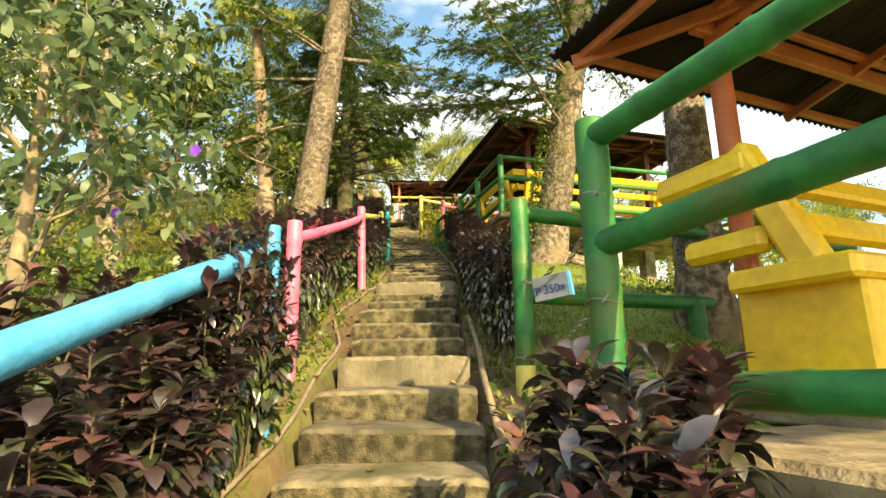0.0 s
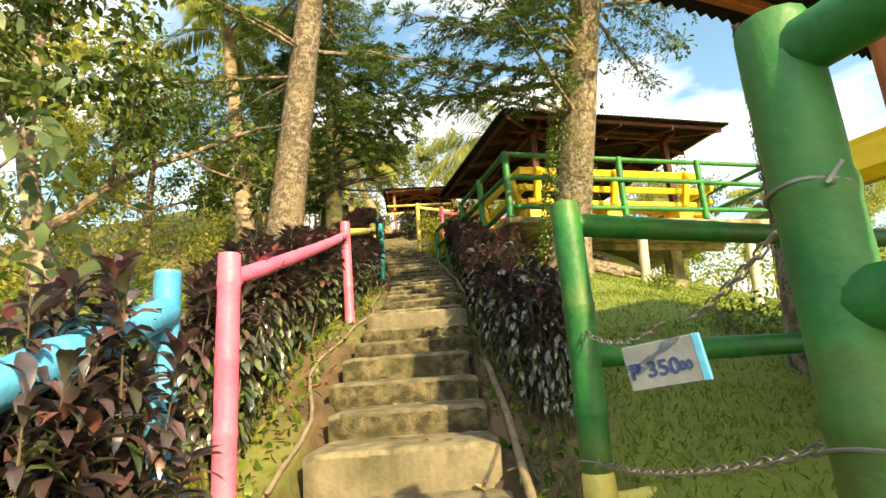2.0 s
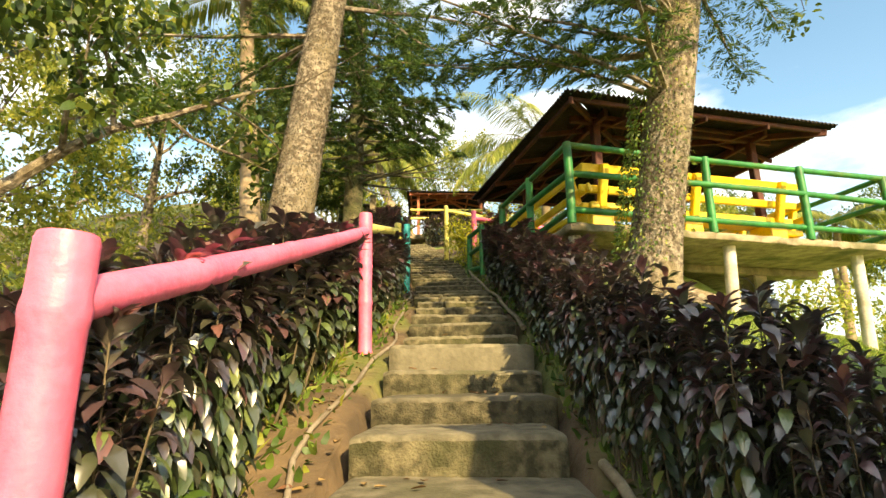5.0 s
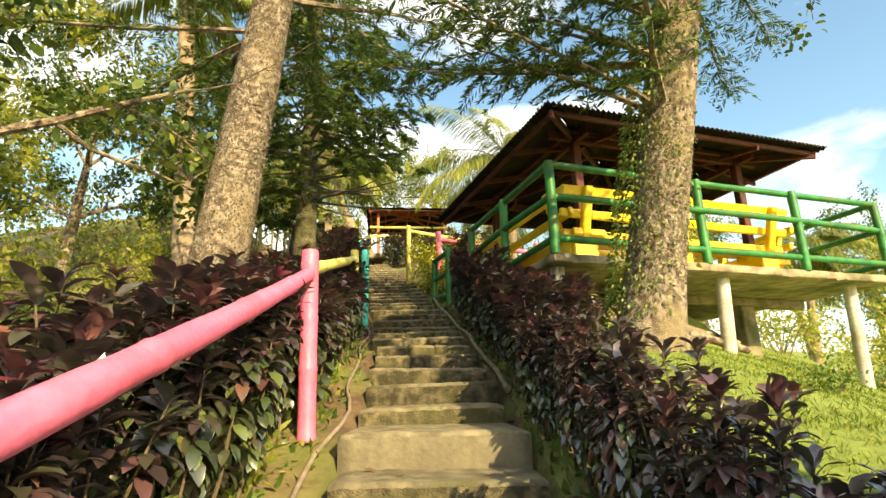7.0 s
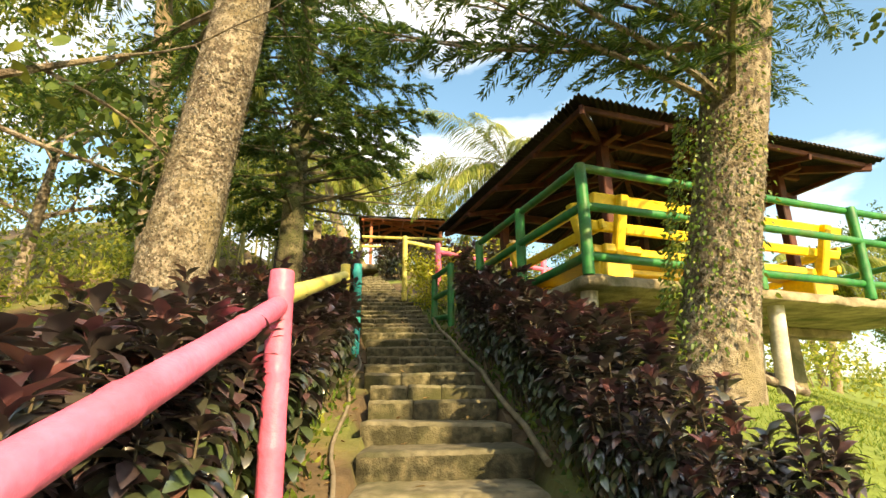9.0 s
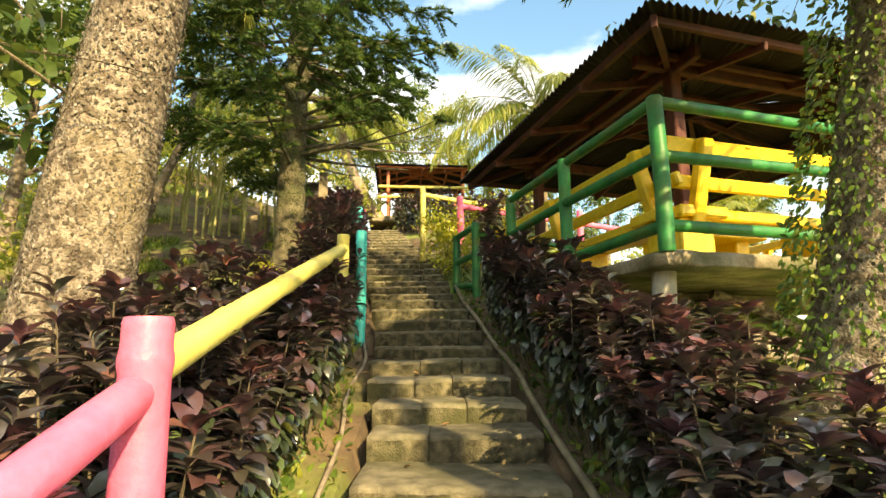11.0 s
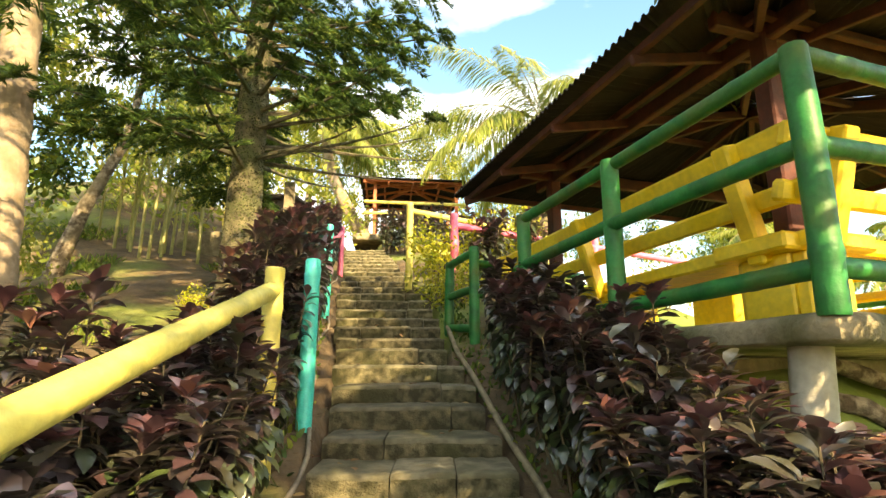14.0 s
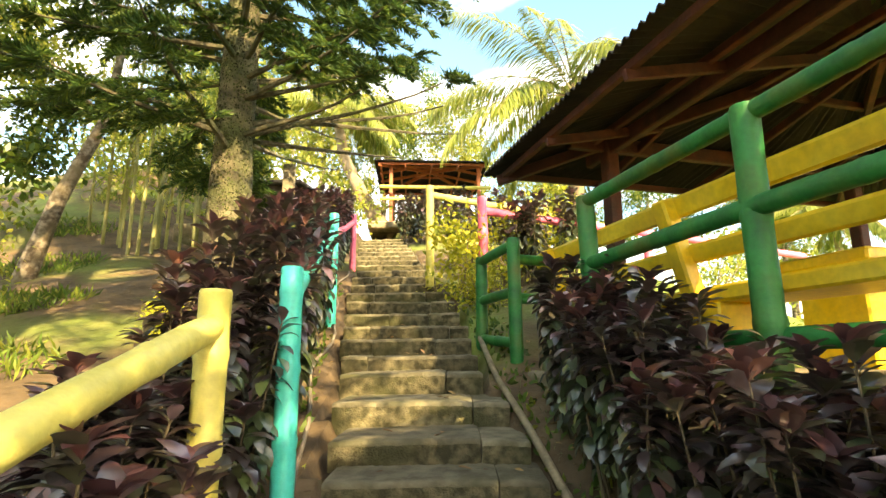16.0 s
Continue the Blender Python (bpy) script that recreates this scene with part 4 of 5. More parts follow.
def on_land(x, y, dz=-0.05):
    return (x, y, float(land(x, y)) + dz)


# ---- hedges of maroon-leaved shrubs ----
TWIG = mat("woody twig", (0.060, 0.048, 0.027), (0.125, 0.098, 0.056), 8, 0.9, 0.3)


def shrub_stock(seed, height, spread, n, per, red, size):
    """Meshes of one shrub: stems, leaves hanging like shingles, redder rosettes at the tips."""
    r = np.random.default_rng(seed)
    stems, base, axis, up, ln, tips, level = [], [], [], [], [], [], []
    for k in range(n):
        a, q = r.uniform(0, 6.283), math.sqrt(r.uniform(0, 1))
        top = np.array([math.cos(a) * spread * q, math.sin(a) * spread * q, height * r.uniform(0.84, 1.06) * (1 - 0.14 * q * q)])
        foot = np.array([top[0] * 0.5, top[1] * 0.5, -0.10])
        bow = r.normal(0, 0.03, 3)
        pts = [foot * (1 - t) + top * t + bow * math.sin(3.14 * t) for t in (0, 0.35, 0.7, 1)]
        stems.append(Shape().tube(pts, [0.010, 0.008, 0.005, 0.003], 5, False))
        ts = r.uniform(0.14, 1.0, per) ** 0.66
        ang = np.arange(per) * 2.4 + r.uniform(0, 6)
        p = foot[None] * (1 - ts[:, None]) + top[None] * ts[:, None] + bow * np.sin(3.14 * ts)[:, None]
        rise_up = np.interp(ts, [0.2, 0.7, 0.85, 0.95, 1.0], [-0.75, -0.65, -0.15, 0.7, 1.5]) + r.normal(0, 0.18, per)
        base.append(p), axis.append(np.stack([np.cos(ang), np.sin(ang), rise_up], 1)), up.append(np.array([0, 0, 1.0]) + r.normal(0, 0.2, (per, 3)))
        ln.append(size * r.uniform(0.75, 1.2, per) * np.where(ts < 0.35, 0.8, 1))
        tips.append(top), level.append(ts + r.normal(0, 0.1, per))
    base, axis, up, ln, tips = (np.concatenate(q) if q[0].ndim else np.array(q) for q in (base, axis, up, ln, [t[None] for t in tips]))
    low = np.concatenate(level) < 0.72
    leaves, old = (leaf_mesh("leaves", [leaf_shape(base[q], axis[q], up[q], ln[q], ln[q] * 0.46, 0.28, "fold")], m, True) for q, m in ((~low, MAROON_LEAF), (low, OLD_LEAF)))
    pick = tips[r.random(len(tips)) < red]
    m = 8
    ang = np.tile(np.arange(m) * 2.4, len(pick)) + np.repeat(r.uniform(0, 6, len(pick)), m)
    d = np.stack([np.cos(ang), np.sin(ang), r.uniform(0.7, 2.4, len(ang))], 1)
    l2 = size * r.uniform(0.8, 1.2, len(ang))
    young = leaf_mesh("young_leaves", [leaf_shape(np.repeat(pick, m, 0), d, np.array([0, 0, 1.0]) + r.normal(0, 0.2, (len(ang), 3)), l2, l2 * 0.40, 0.3, "fold")], RED_LEAF, True) if len(pick) else None
    return [s.mesh("stem", TWIG, True) for s in stems], leaves, young, old


STOCKS = [shrub_stock(200 + i, 1.12, 0.34, 16, 76, (0.14, 0.26, 0.1, 0.34, 0.2, 0.24)[i], 0.112) for i in range(6)]
BACK_STOCKS = [shrub_stock(240 + i, 1.12, 0.34, 13, 50, 0.22, 0.112) for i in range(3)]
RIPE_STOCKS = [shrub_stock(260 + i, 1.12, 0.36, 15, 74, 0.8, 0.114) for i in range(2)]
LOW_STOCKS = [shrub_stock(220 + i, 0.92, 0.26, 14, 70, 0.3, 0.118) for i in range(2)]


def shrub(at, k, label, stocks=None, sx=1.0, sz=1.0):
    stock = (stocks or STOCKS)[k % len(stocks or STOCKS)]
    ob = thing("shrub", label, "shrub", "hedge beside the steps", Matrix.Translation(at) @ Matrix.Rotation(k * 2.4, 4, "Z") @ Matrix.Diagonal((sx, sx, sz, 1)))
    for s in stock[0]:
        part("stem", s, None, ob)
    part("foliage", stock[1], None, ob)
    part("lower_foliage", stock[3], None, ob, "blackish green older leaves low down")
    if stock[2]:
        part("young_foliage", stock[2], None, ob, "reddish young leaves at the tips")
    return ob


def lift(y):
    """Hedges are trimmed lower where the ground bulges."""
    return float(np.interp(y, [3, 4.5, 7, 9.1, 10.4], [0.06, 0.17, 0.17, 0.05, 0]))


def hedges():
    k = 0
    for y in np.arange(0.75, 19.0, 0.38):
        k += 1
        x = float(left_of(y)) - (0.54 if y < 10.8 else 0.45) + 0.04 * math.sin(k * 1.7)
        if y < 3.35:
            x = -0.90 + 0.04 * math.sin(k * 1.7)
        elif y < 3.9:
            continue
        elif y < 5.2:
            x = float(left_of(y)) - 0.44
        elif 9.2 < y < 10.2:
            x = float(left_of(y)) - 0.44
        tall = np.interp(y, [0.5, 2.6, 3.0, 4.2, 6.5, 9.3, 10.9, 11.3, 13, 20], [0.78, 0.88, 0.86, 1.04, 1.05, 0.78, 0.74, 1.06, 1.12, 1.05])
        shrub((x, y, float(land(x, y)) - 0.02), k, "dense maroon-leaved hedge shrub beside the steps", RIPE_STOCKS if y > 8.5 and k % 2 else None, 0.72 if 3.9 < y < 5.2 else 1.0, tall - lift(y) + 0.06 * math.sin(k * 2.3))
    for y in list(np.arange(0.9, 3.2, 0.5)) + list(np.arange(6.1, 9.8, 0.45)):
        k += 1
        x = float(left_of(y)) - 1.0 + 0.10 * math.sin(k * 1.3)
        shrub((x, y, float(land(x, y)) - 0.02), k, "maroon-leaved hedge shrub in the second row", BACK_STOCKS, 1.0, 0.94 - lift(y) + 0.08 * math.sin(k))
    for y in np.arange(4.60, 11.9, 0.36):
        k += 1
        x = float(right_of(y)) + (0.25 if y < 7.3 else 0.36) + 0.04 * math.sin(k * 1.3)
        shrub((x, y, float(land(x, y)) - 0.02), k, "dense maroon-leaved hedge shrub beside the steps", RIPE_STOCKS if y > 7.3 and k % 3 else None, 0.60 if y < 7.3 else 0.95, float(np.interp(y, [4.5, 5.8, 6.5, 12], [0.90, 0.86, 0.82, 0.82]) - lift(y)) + 0.05 * math.sin(k * 2.1))
        if 8.6 < y < 9.3:
            x += 0.5
            shrub((x, y - 0.1, float(land(x, y)) - 0.02), k + 3, "maroon-leaved hedge shrub in the second row", RIPE_STOCKS, 1.0, 0.56 + 0.05 * math.sin(k * 1.1))
    for x, y in ((0.50, 1.92), (0.72, 1.80), (0.60, 1.58)):
        k += 1
        shrub((x, y, float(land(x, y))), k, "low maroon-leaved shrub with red tips below the railing", LOW_STOCKS, 0.84, 0.90)
    for x, y in ((-0.88, 2.72), (-0.86, 3.0)):
        k += 1
        shrub((x, y, float(land(x, y)) - 0.02), k, "dense maroon-leaved hedge shrub in front of the blue post", None, 0.68, 1.06)
    for x, y in ((0.64, 4.38), (0.68, 4.60)):
        k += 1
        shrub((x, y, float(land(x, y))), k, "slender maroon-leaved shrub on the lawn edge", None, 0.42, 0.66)
    for x, y in ((-1.45, 20.6), (-1.1, 20.2), (-0.95, 19.7), (-1.6, 21.8), (-1.0, 21.9), (-0.4, 22.0), (-0.2, 16.6), (0.3, 16.9), (0.9, 17.1), (1.5, 17.4), (0.5, 15.2), (1.1, 15.5)):
        k += 1
        shrub((x, y, float(land(x, y))), k, "dark maroon shrub beside the upper fence", BACK_STOCKS, 1.1, 0.95)


hedges()


def hose():
    pts = []
    for y in np.arange(0.2, 17, 0.25):
        x = float(left_of(y)) - 0.13 + 0.05 * math.sin(y * 1.9) + 0.03 * math.sin(y * 4.3)
        pts.append((x, y, float(land(x, y)) + 0.02))
    ob = new("hose", Shape().tube(pts, 0.014, 8).mesh("hose", HOSE, True))
    tagged(ob, "long weathered hose lying along the steps", "hose")
    pts = []
    for y in np.arange(3.2, 5.6, 0.2):
        x = float(right_of(y)) + 0.10 + 0.02 * math.sin(y * 3)
        pts.append((x, y, float(land(x, y)) + 0.035))
    tagged(new("bamboo_pole", Shape().tube(pts, 0.022, 8).mesh("bamboo_pole", STEM, True)), "old grey bamboo pole lying beside the steps", "pole")
    pts = [(float(right_of(y)) + 0.07, y, float(land(float(right_of(y)) + 0.1, y)) + 0.04) for y in np.arange(8.0, 13.6, 0.3)]
    tagged(new("bamboo_pole", Shape().tube(pts, 0.022, 8).mesh("bamboo_pole", STEM, True)), "old grey bamboo pole lying beside the steps", "pole")


hose()

# ---- the trees near the walk ----
bark_flakes(needle_tree(on_land(-2.31, 8.65), 13, (0.103, 0.017), 0.265, 3.6, "tall conifer with flaky grey bark behind the hedge", 3, 2.8, None, 0.5, 0.25, 1.7, 0.015), 13, (0.103, 0.017), 0.265, 5.0, 17000, FLAKE, 9000)
bark_flakes(needle_tree(on_land(1.70, 8.91), 12, (0.155, -0.141), 0.29, 2.35, "tall conifer with ivy-grown trunk beside the raised shelter", 4, 3.0, None, 0.42, 0.25, 1.8, 0.015, True), 12, (0.155, -0.141), 0.29, 5.0, 16000, FLAKE, 8000)
bark_flakes(needle_tree(on_land(-2.65, 13.7), 10, (0.0, 0.0), 0.225, 1.9, "dark dense conifer with mossy trunk above the hedge", 5, 2.6, BARK_DARK, 0.2, 0.12, 4.2, 0.017), 10, (0.0, 0.0), 0.225, 3.5, 7000, DARK_FLAKE, 4000)


def ivy():
    r = np.random.default_rng(31)
    n = 3200
    h = r.uniform(0.2, 3.4, n) ** 1.0
    a = r.normal(3.5, 0.75, n)
    rad = 0.33 - 0.012 * h + r.uniform(0, 0.08, n) ** 1.0
    b0 = np.stack([1.70 + 0.155 * h + np.cos(a) * rad, 8.91 - 0.141 * h + np.sin(a) * rad, float(land(1.70, 8.91)) + h], 1)
    ax = np.stack([np.cos(a) * 0.6, np.sin(a) * 0.6, r.normal(-0.6, 0.5, n)], 1)
    l = r.uniform(0.025, 0.06, n)
    ob = new("ivy", leaf_mesh("ivy", [leaf_shape(b0, ax, unit(n) + [0, 0, 1.0], l, l * 0.5, 0.2, False)], BROAD_LEAF))
    tagged(ob, "green climbing ivy on the conifer trunk", "climbing plant", kind="stuff")


ivy()
palm(on_land(-3.97, 11.95), [(0, 0, -0.1), (-0.35, 0.22, 2.5), (-0.84, 0.52, 6.0)], "palm with pale ringed trunk on the bank", 14, 2.6, 8, 0.165)
palm(on_land(-2.2, 24.5), [(0, 0, -0.2), (-0.9, 0, 1.0), (-1.7, 0, 2.6), (-2.0, 0.2, 4.2)], "leaning coconut palm near the top of the flight", 16, 2.8, 9, 0.2)
palm((2.3, 20.5, 5.5), [(0, 0, 0), (0.1, 0, 2.5), (0.2, 0, 4.6)], "coconut palm with windblown fronds behind the raised shelter", 32, 3.7, 10, 0.15, (0.3, 0))
shade_tree = broad_tree(on_land(2.12, 4.45), [(0, 0, -0.1), (0.02, 0, 1.5), (0.03, 0, 3.0), (0.0, 0.1, 4.4), (0, 0.3, 5.6)],
           [(4, (0.6, 1, 0.0), 4.8), (4, (1.1, 1, 0.0), 5.0), (4, (0.4, -0.7, 0.7), 2.0)],
           "tall broad-leaved tree with grey trunk behind the lower shelter", 0.115, 7, 0.20, 12, 0.165, DARK_BROAD, low=(6.2, 6.2))
bark_flakes(shade_tree, 6.6, (0.006, 0.0), 0.205, 3.4, 6500, FLAKE, 9500)
broad_tree(on_land(-4.3, 7.2), [(0, 0, -0.1), (-0.25, 0.0, 1.1), (-0.6, 0.1, 2.2), (-0.65, 0.2, 3.8)], [(1, (0.9, 0.2, 0.9), 2.8), (2, (-0.8, 0, 0.6), 2.6), (2, (0.3, -0.8, 0.7), 2.4), (3, (0.2, 0.1, 1), 3.0), (3, (0.8, -0.2, 0.6), 2.6), (3, (-0.7, 0.5, 0.7), 2.6)],
           "broad-leaved tree with crooked pale limbs on the slope", 0.125, 10, 0.19, 11, 0.13, DARK_BROAD)
broad_tree(on_land(-1.85, 2.75), [(0, 0, -0.1), (0.0, 0.0, 0.8), (0.05, -0.05, 1.5), (0.05, -0.1, 2.3)], [(1, (0.5, -0.3, 0.9), 0.9), (1, (-0.6, 0.2, 0.7), 0.9), (2, (0.8, -0.1, 0.5), 0.8), (2, (-0.4, -0.5, 0.6), 0.9), (3, (0.5, -0.3, 0.9), 0.9), (3, (-0.6, 0.1, 0.7), 1.0)],
           "leafy bush tree with purple flowers on the bank", 0.085, 3, 0.34, 21, 0.04, GREY_LEAF, STEM, 2, 0.85)
broad_tree(on_land(-4.6, 4.2), [(0, 0, -0.1), (-0.1, 0.0, 1.2), (-0.1, -0.1, 2.4), (-0.2, -0.1, 3.6)], [(1, (0.3, -0.8, 0.7), 1.8), (1, (-0.6, 0.2, 0.7), 1.8), (2, (0.4, 0.3, 0.8), 1.6), (2, (-0.2, -0.8, 0.6), 1.8), (3, (0.1, -0.2, 1), 1.8), (3, (-0.6, 0.3, 0.7), 1.8)],
           "broad-leaved tree with large leaves on the bank", 0.12, 7, 0.18, 22, 0.08, DARK_BROAD)


def flowers():
    for k, (x, y, z) in enumerate(((-0.90, 2.47, 2.19), (-1.50, 2.9, 2.05), (-1.62, 5.3, 1.95), (-1.65, 5.0, 1.55))):
        a = np.arange(5) * 1.257
        b0 = np.tile([x, y, z], (5, 1))
        ob = new("flower", leaf_mesh("flower", [leaf_shape(b0, np.stack([np.cos(a), np.full(5, -0.25), np.sin(a)], 1), np.tile([0, -1.0, 0.1], (5, 1)), 0.028, 0.028, 0.1)], PURPLE))
        tagged(ob, "single purple flower on the leafy bush", "flower", "purple flowers")


flowers()

# ---- woods, bushes and bamboo farther off ----
def spread_copies(first, spots, seed):
    rr = random.Random(seed)
    for x, y, sc in spots:
        copy_thing(first, Matrix.Translation(on_land(x, y)) @ Matrix.Rotation(rr.uniform(0, 6.28), 4, "Z") @ Matrix.Diagonal((sc, sc, sc * rr.uniform(0.9, 1.15), 1)))


def stock_tree(x, y, label, material, seed, leaf=0.14, per=9):
    rr = random.Random(seed)
    dirs = [(i, (math.cos(q), math.sin(q), rr.uniform(0.4, 0.9)), rr.uniform(1.8, 2.8)) for i, q in ((1, 0.4), (1, 2.6), (2, 1.3), (2, 3.6), (2, 5.2), (3, 0.2), (3, 2.2), (3, 4.3))]
    return broad_tree(on_land(x, y), [(0, 0, -0.2), (0.1, 0, 1.6), (0.05, 0.2, 3.0), (0.2, 0.1, 4.4)], dirs, label, leaf, per, 0.26, seed, 0.12, material, far=True)


wood_a = stock_tree(-9.2, 11.0, "sunlit yellow-green tree in the wood", LIGHT_LEAF, 41)
wood_b = stock_tree(-8.4, 15.5, "broad-leaved tree in the wood", BROAD_LEAF, 42)
spread_copies(wood_a, [(-12.5, 18, 0.8), (-5.6, 28, 1.0), (-0.5, 30, 0.9), (3.5, 28, 0.8), (8.5, 23, 0.7), (13, 19, 0.65)], 1)
spread_copies(wood_b, [(-3.6, 31, 1.0), (-11, 30, 1.1), (5.5, 25, 0.7), (11, 27, 0.9), (16, 23, 0.8)], 2)


def bush(x, y, material, label, seed, height=0.9, wide=0.7, n=900, leaf=0.09):
    ob = thing("bush", label, "bush", at=on_land(x, y, 0))
    r = np.random.default_rng(seed)
    for k in range(5):
        a = r.uniform(0, 6.28)
        part("stem", Shape().tube([(0, 0, -0.1), (math.cos(a) * wide * 0.3, math.sin(a) * wide * 0.3, height * 0.45), (math.cos(a) * wide * 0.6, math.sin(a) * wide * 0.6, height * 0.85)], [0.014, 0.01, 0.006], 5, False), STEM, ob)
    c = r.normal(0, 1, (9, 3)) * [wide * 0.45, wide * 0.45, height * 0.22] + [0, 0, height * 0.55]
    p = np.repeat(c, n // 9, 0)
    p = p + r.normal(0, 1, p.shape) * [wide * 0.28, wide * 0.28, height * 0.2]
    p[:, 2] = np.abs(p[:, 2])
    l = leaf * r.uniform(0.6, 1.3, len(p))
    part("foliage", leaf_mesh("foliage", [leaf_shape(p, unit(len(p)) + [0, 0, 0.2], unit(len(p)) + [0, 0, 1.0], l, l * 0.5, 0.2, False)], material), None, ob)
    return ob


gold = bush(-0.35, 15.0, GOLD_LEAF, "golden-green low bush beside the upper fence", 51, 0.8, 0.5, 1100, 0.075)
spread_copies(gold, [(0.25, 15.6, 1.0), (0.9, 16.1, 1.0), (-0.1, 14.55, 0.6), (-2.7, 12.9, 0.4)], 3)
weed = bush(-2.6, 5.1, BROAD_LEAF, "rank green weeds on the bank", 52, 0.5, 0.6, 700, 0.07)
spread_copies(weed, [(-2.3, 3.7, 0.8), (-1.75, 5.2, 0.8), (-1.8, 4.5, 0.9), (-2.3, 6.2, 0.9), (-3.0, 4.4, 1.1), (-3.6, 5.6, 1.2), (-3.2, 6.9, 0.8), (-3.8, 8.5, 0.6), (-2.1, 2.2, 0.6), (-4.6, 10.2, 0.8), (2.6, 7.9, 0.5), (3.4, 5.6, 0.4), (6.4, 11.6, 0.9), (7.5, 13.0, 1.1), (8.5, 11.5, 1.2), (6.8, 9.6, 0.8), (2.1, 5.2, 0.6)], 4)
pale = bush(-5.2, 7.0, LIGHT_LEAF, "sunlit yellow-green undergrowth bush on the slope", 53, 0.9, 0.9, 900, 0.09)
spread_copies(pale, [(-6.2, 9.2, 0.9), (-6.5, 11.8, 1.2), (-5.2, 12.4, 0.9), (-8.8, 14.5, 1.1), (-3.8, 21.5, 1.4), (-11, 12, 1.0),
                     (7.0, 15.0, 1.2), (9.0, 14.5, 1.4), (5.0, 20.0, 1.3), (3.0, 23.5, 1.3), (0.8, 25.5, 1.2), (9.5, 19.0, 1.5), (6.2, 17.5, 1.2), (11, 16, 1.4), (12, 12, 1.3), (9.5, 9.5, 1.0)], 5)


brush = bush(-6.0, 20.0, LIGHT_LEAF, "tall yellow-green brush at the edge of the wood", 54, 2.6, 1.7, 1500, 0.17)
spread_copies(brush, [(-4.3, 19.6, 0.8), (-8.4, 20.4, 0.9), (-7.2, 22.6, 1.1), (-9.2, 17.2, 0.7), (-5.4, 13.4, 0.4), (-11.5, 15.6, 0.7)], 6)


def bamboo_stand():
    rr, r = random.Random(61), np.random.default_rng(61)
    ob = thing("bamboo_clump", "dense clump of yellow-green bamboo culms on the bank", "bamboo", at=on_land(-5.0, 17.0, 0))
    ends = []
    for k in range(22):
        x, y = rr.gauss(0, 0.9), rr.gauss(0, 0.5)
        lx, ly, h = rr.gauss(0, 0.5), rr.gauss(0, 0.4), rr.uniform(3.2, 5.5)
        part("culm", Shape().tube([(x + lx * t * t, y + ly * t * t, -0.15 + h * t) for t in (0, 0.2, 0.4, 0.6, 0.8, 1)], [0.028, 0.027, 0.025, 0.02, 0.014, 0.008], 7, False), CULM, ob, smooth=True)
        for t in np.linspace(0.35, 1, 7):
            ends.append((x + lx * t * t, y + ly * t * t, h * t))
    e = np.repeat(np.array(ends), 22, 0) + r.normal(0, 0.32, (len(ends) * 22, 3))
    l = r.uniform(0.12, 0.22, len(e))
    part("foliage", leaf_mesh("foliage", [leaf_shape(e, unit(len(e)) + [0, 0, -0.5], unit(len(e)) + [0, 0, 1], l, 0.03, 0.2, False)], LIGHT_LEAF), None, ob)


CULM = mat("yellow-green bamboo culm", (0.20, 0.20, 0.05), (0.33, 0.30, 0.09), 6, 0.5, 0.1)
bamboo_stand()
broad_tree(on_land(-5.9, 15.2), [(0, 0, -0.1), (0.35, 0, 1.1), (0.75, 0.1, 2.2), (0.9, 0.1, 3.4)], [(2, (-0.8, 0.2, 0.6), 1.8), (3, (0.5, 0.2, 0.8), 2.0), (3, (-0.5, -0.3, 0.9), 2.0)], "slim leaning tree on the bank", 0.11, 8, 0.45, 63, 0.10, LIGHT_LEAF)


def hut():
    ob = thing("hut", "small dark timber hut with low roof above the hedge", "hut", at=Vector((-3.5, 17.6, float(land(-3.5, 17.6)) - 0.1)))
    part("wall", Shape().box((0.85, 0.9, 1.3), (0, 0, 0.65), 0.02), DARKWOOD, ob)
    part("roof", Shape().box((1.1, 1.2, 0.07), (0, 0, 1.38), 0.02, Matrix.Rotation(radians(8), 4, "X")), DARKWOOD, ob)
    ob = thing("notice_board", "white notice board on a post beside the conifer", "sign", at=Vector((-2.45, 14.9, float(land(-2.45, 14.9)) - 0.1)))
    part("post", Shape().tube([(0, 0, 0), (0, 0, 1.6)], 0.03, 8), DARKWOOD, ob)
    part("board", Shape().box((0.15, 0.03, 0.58), (0, -0.04, 1.45), 0.006), SLAB, ob)
    ob = new("low_wall", Shape().box((1.1, 0.2, 0.6), (-4.9, 17.9, float(land(-4.9, 17.9)) + 0.15), 0.03).mesh("low_wall", SLAB))
    tagged(ob, "low grey concrete wall on the bank", "wall")


hut()


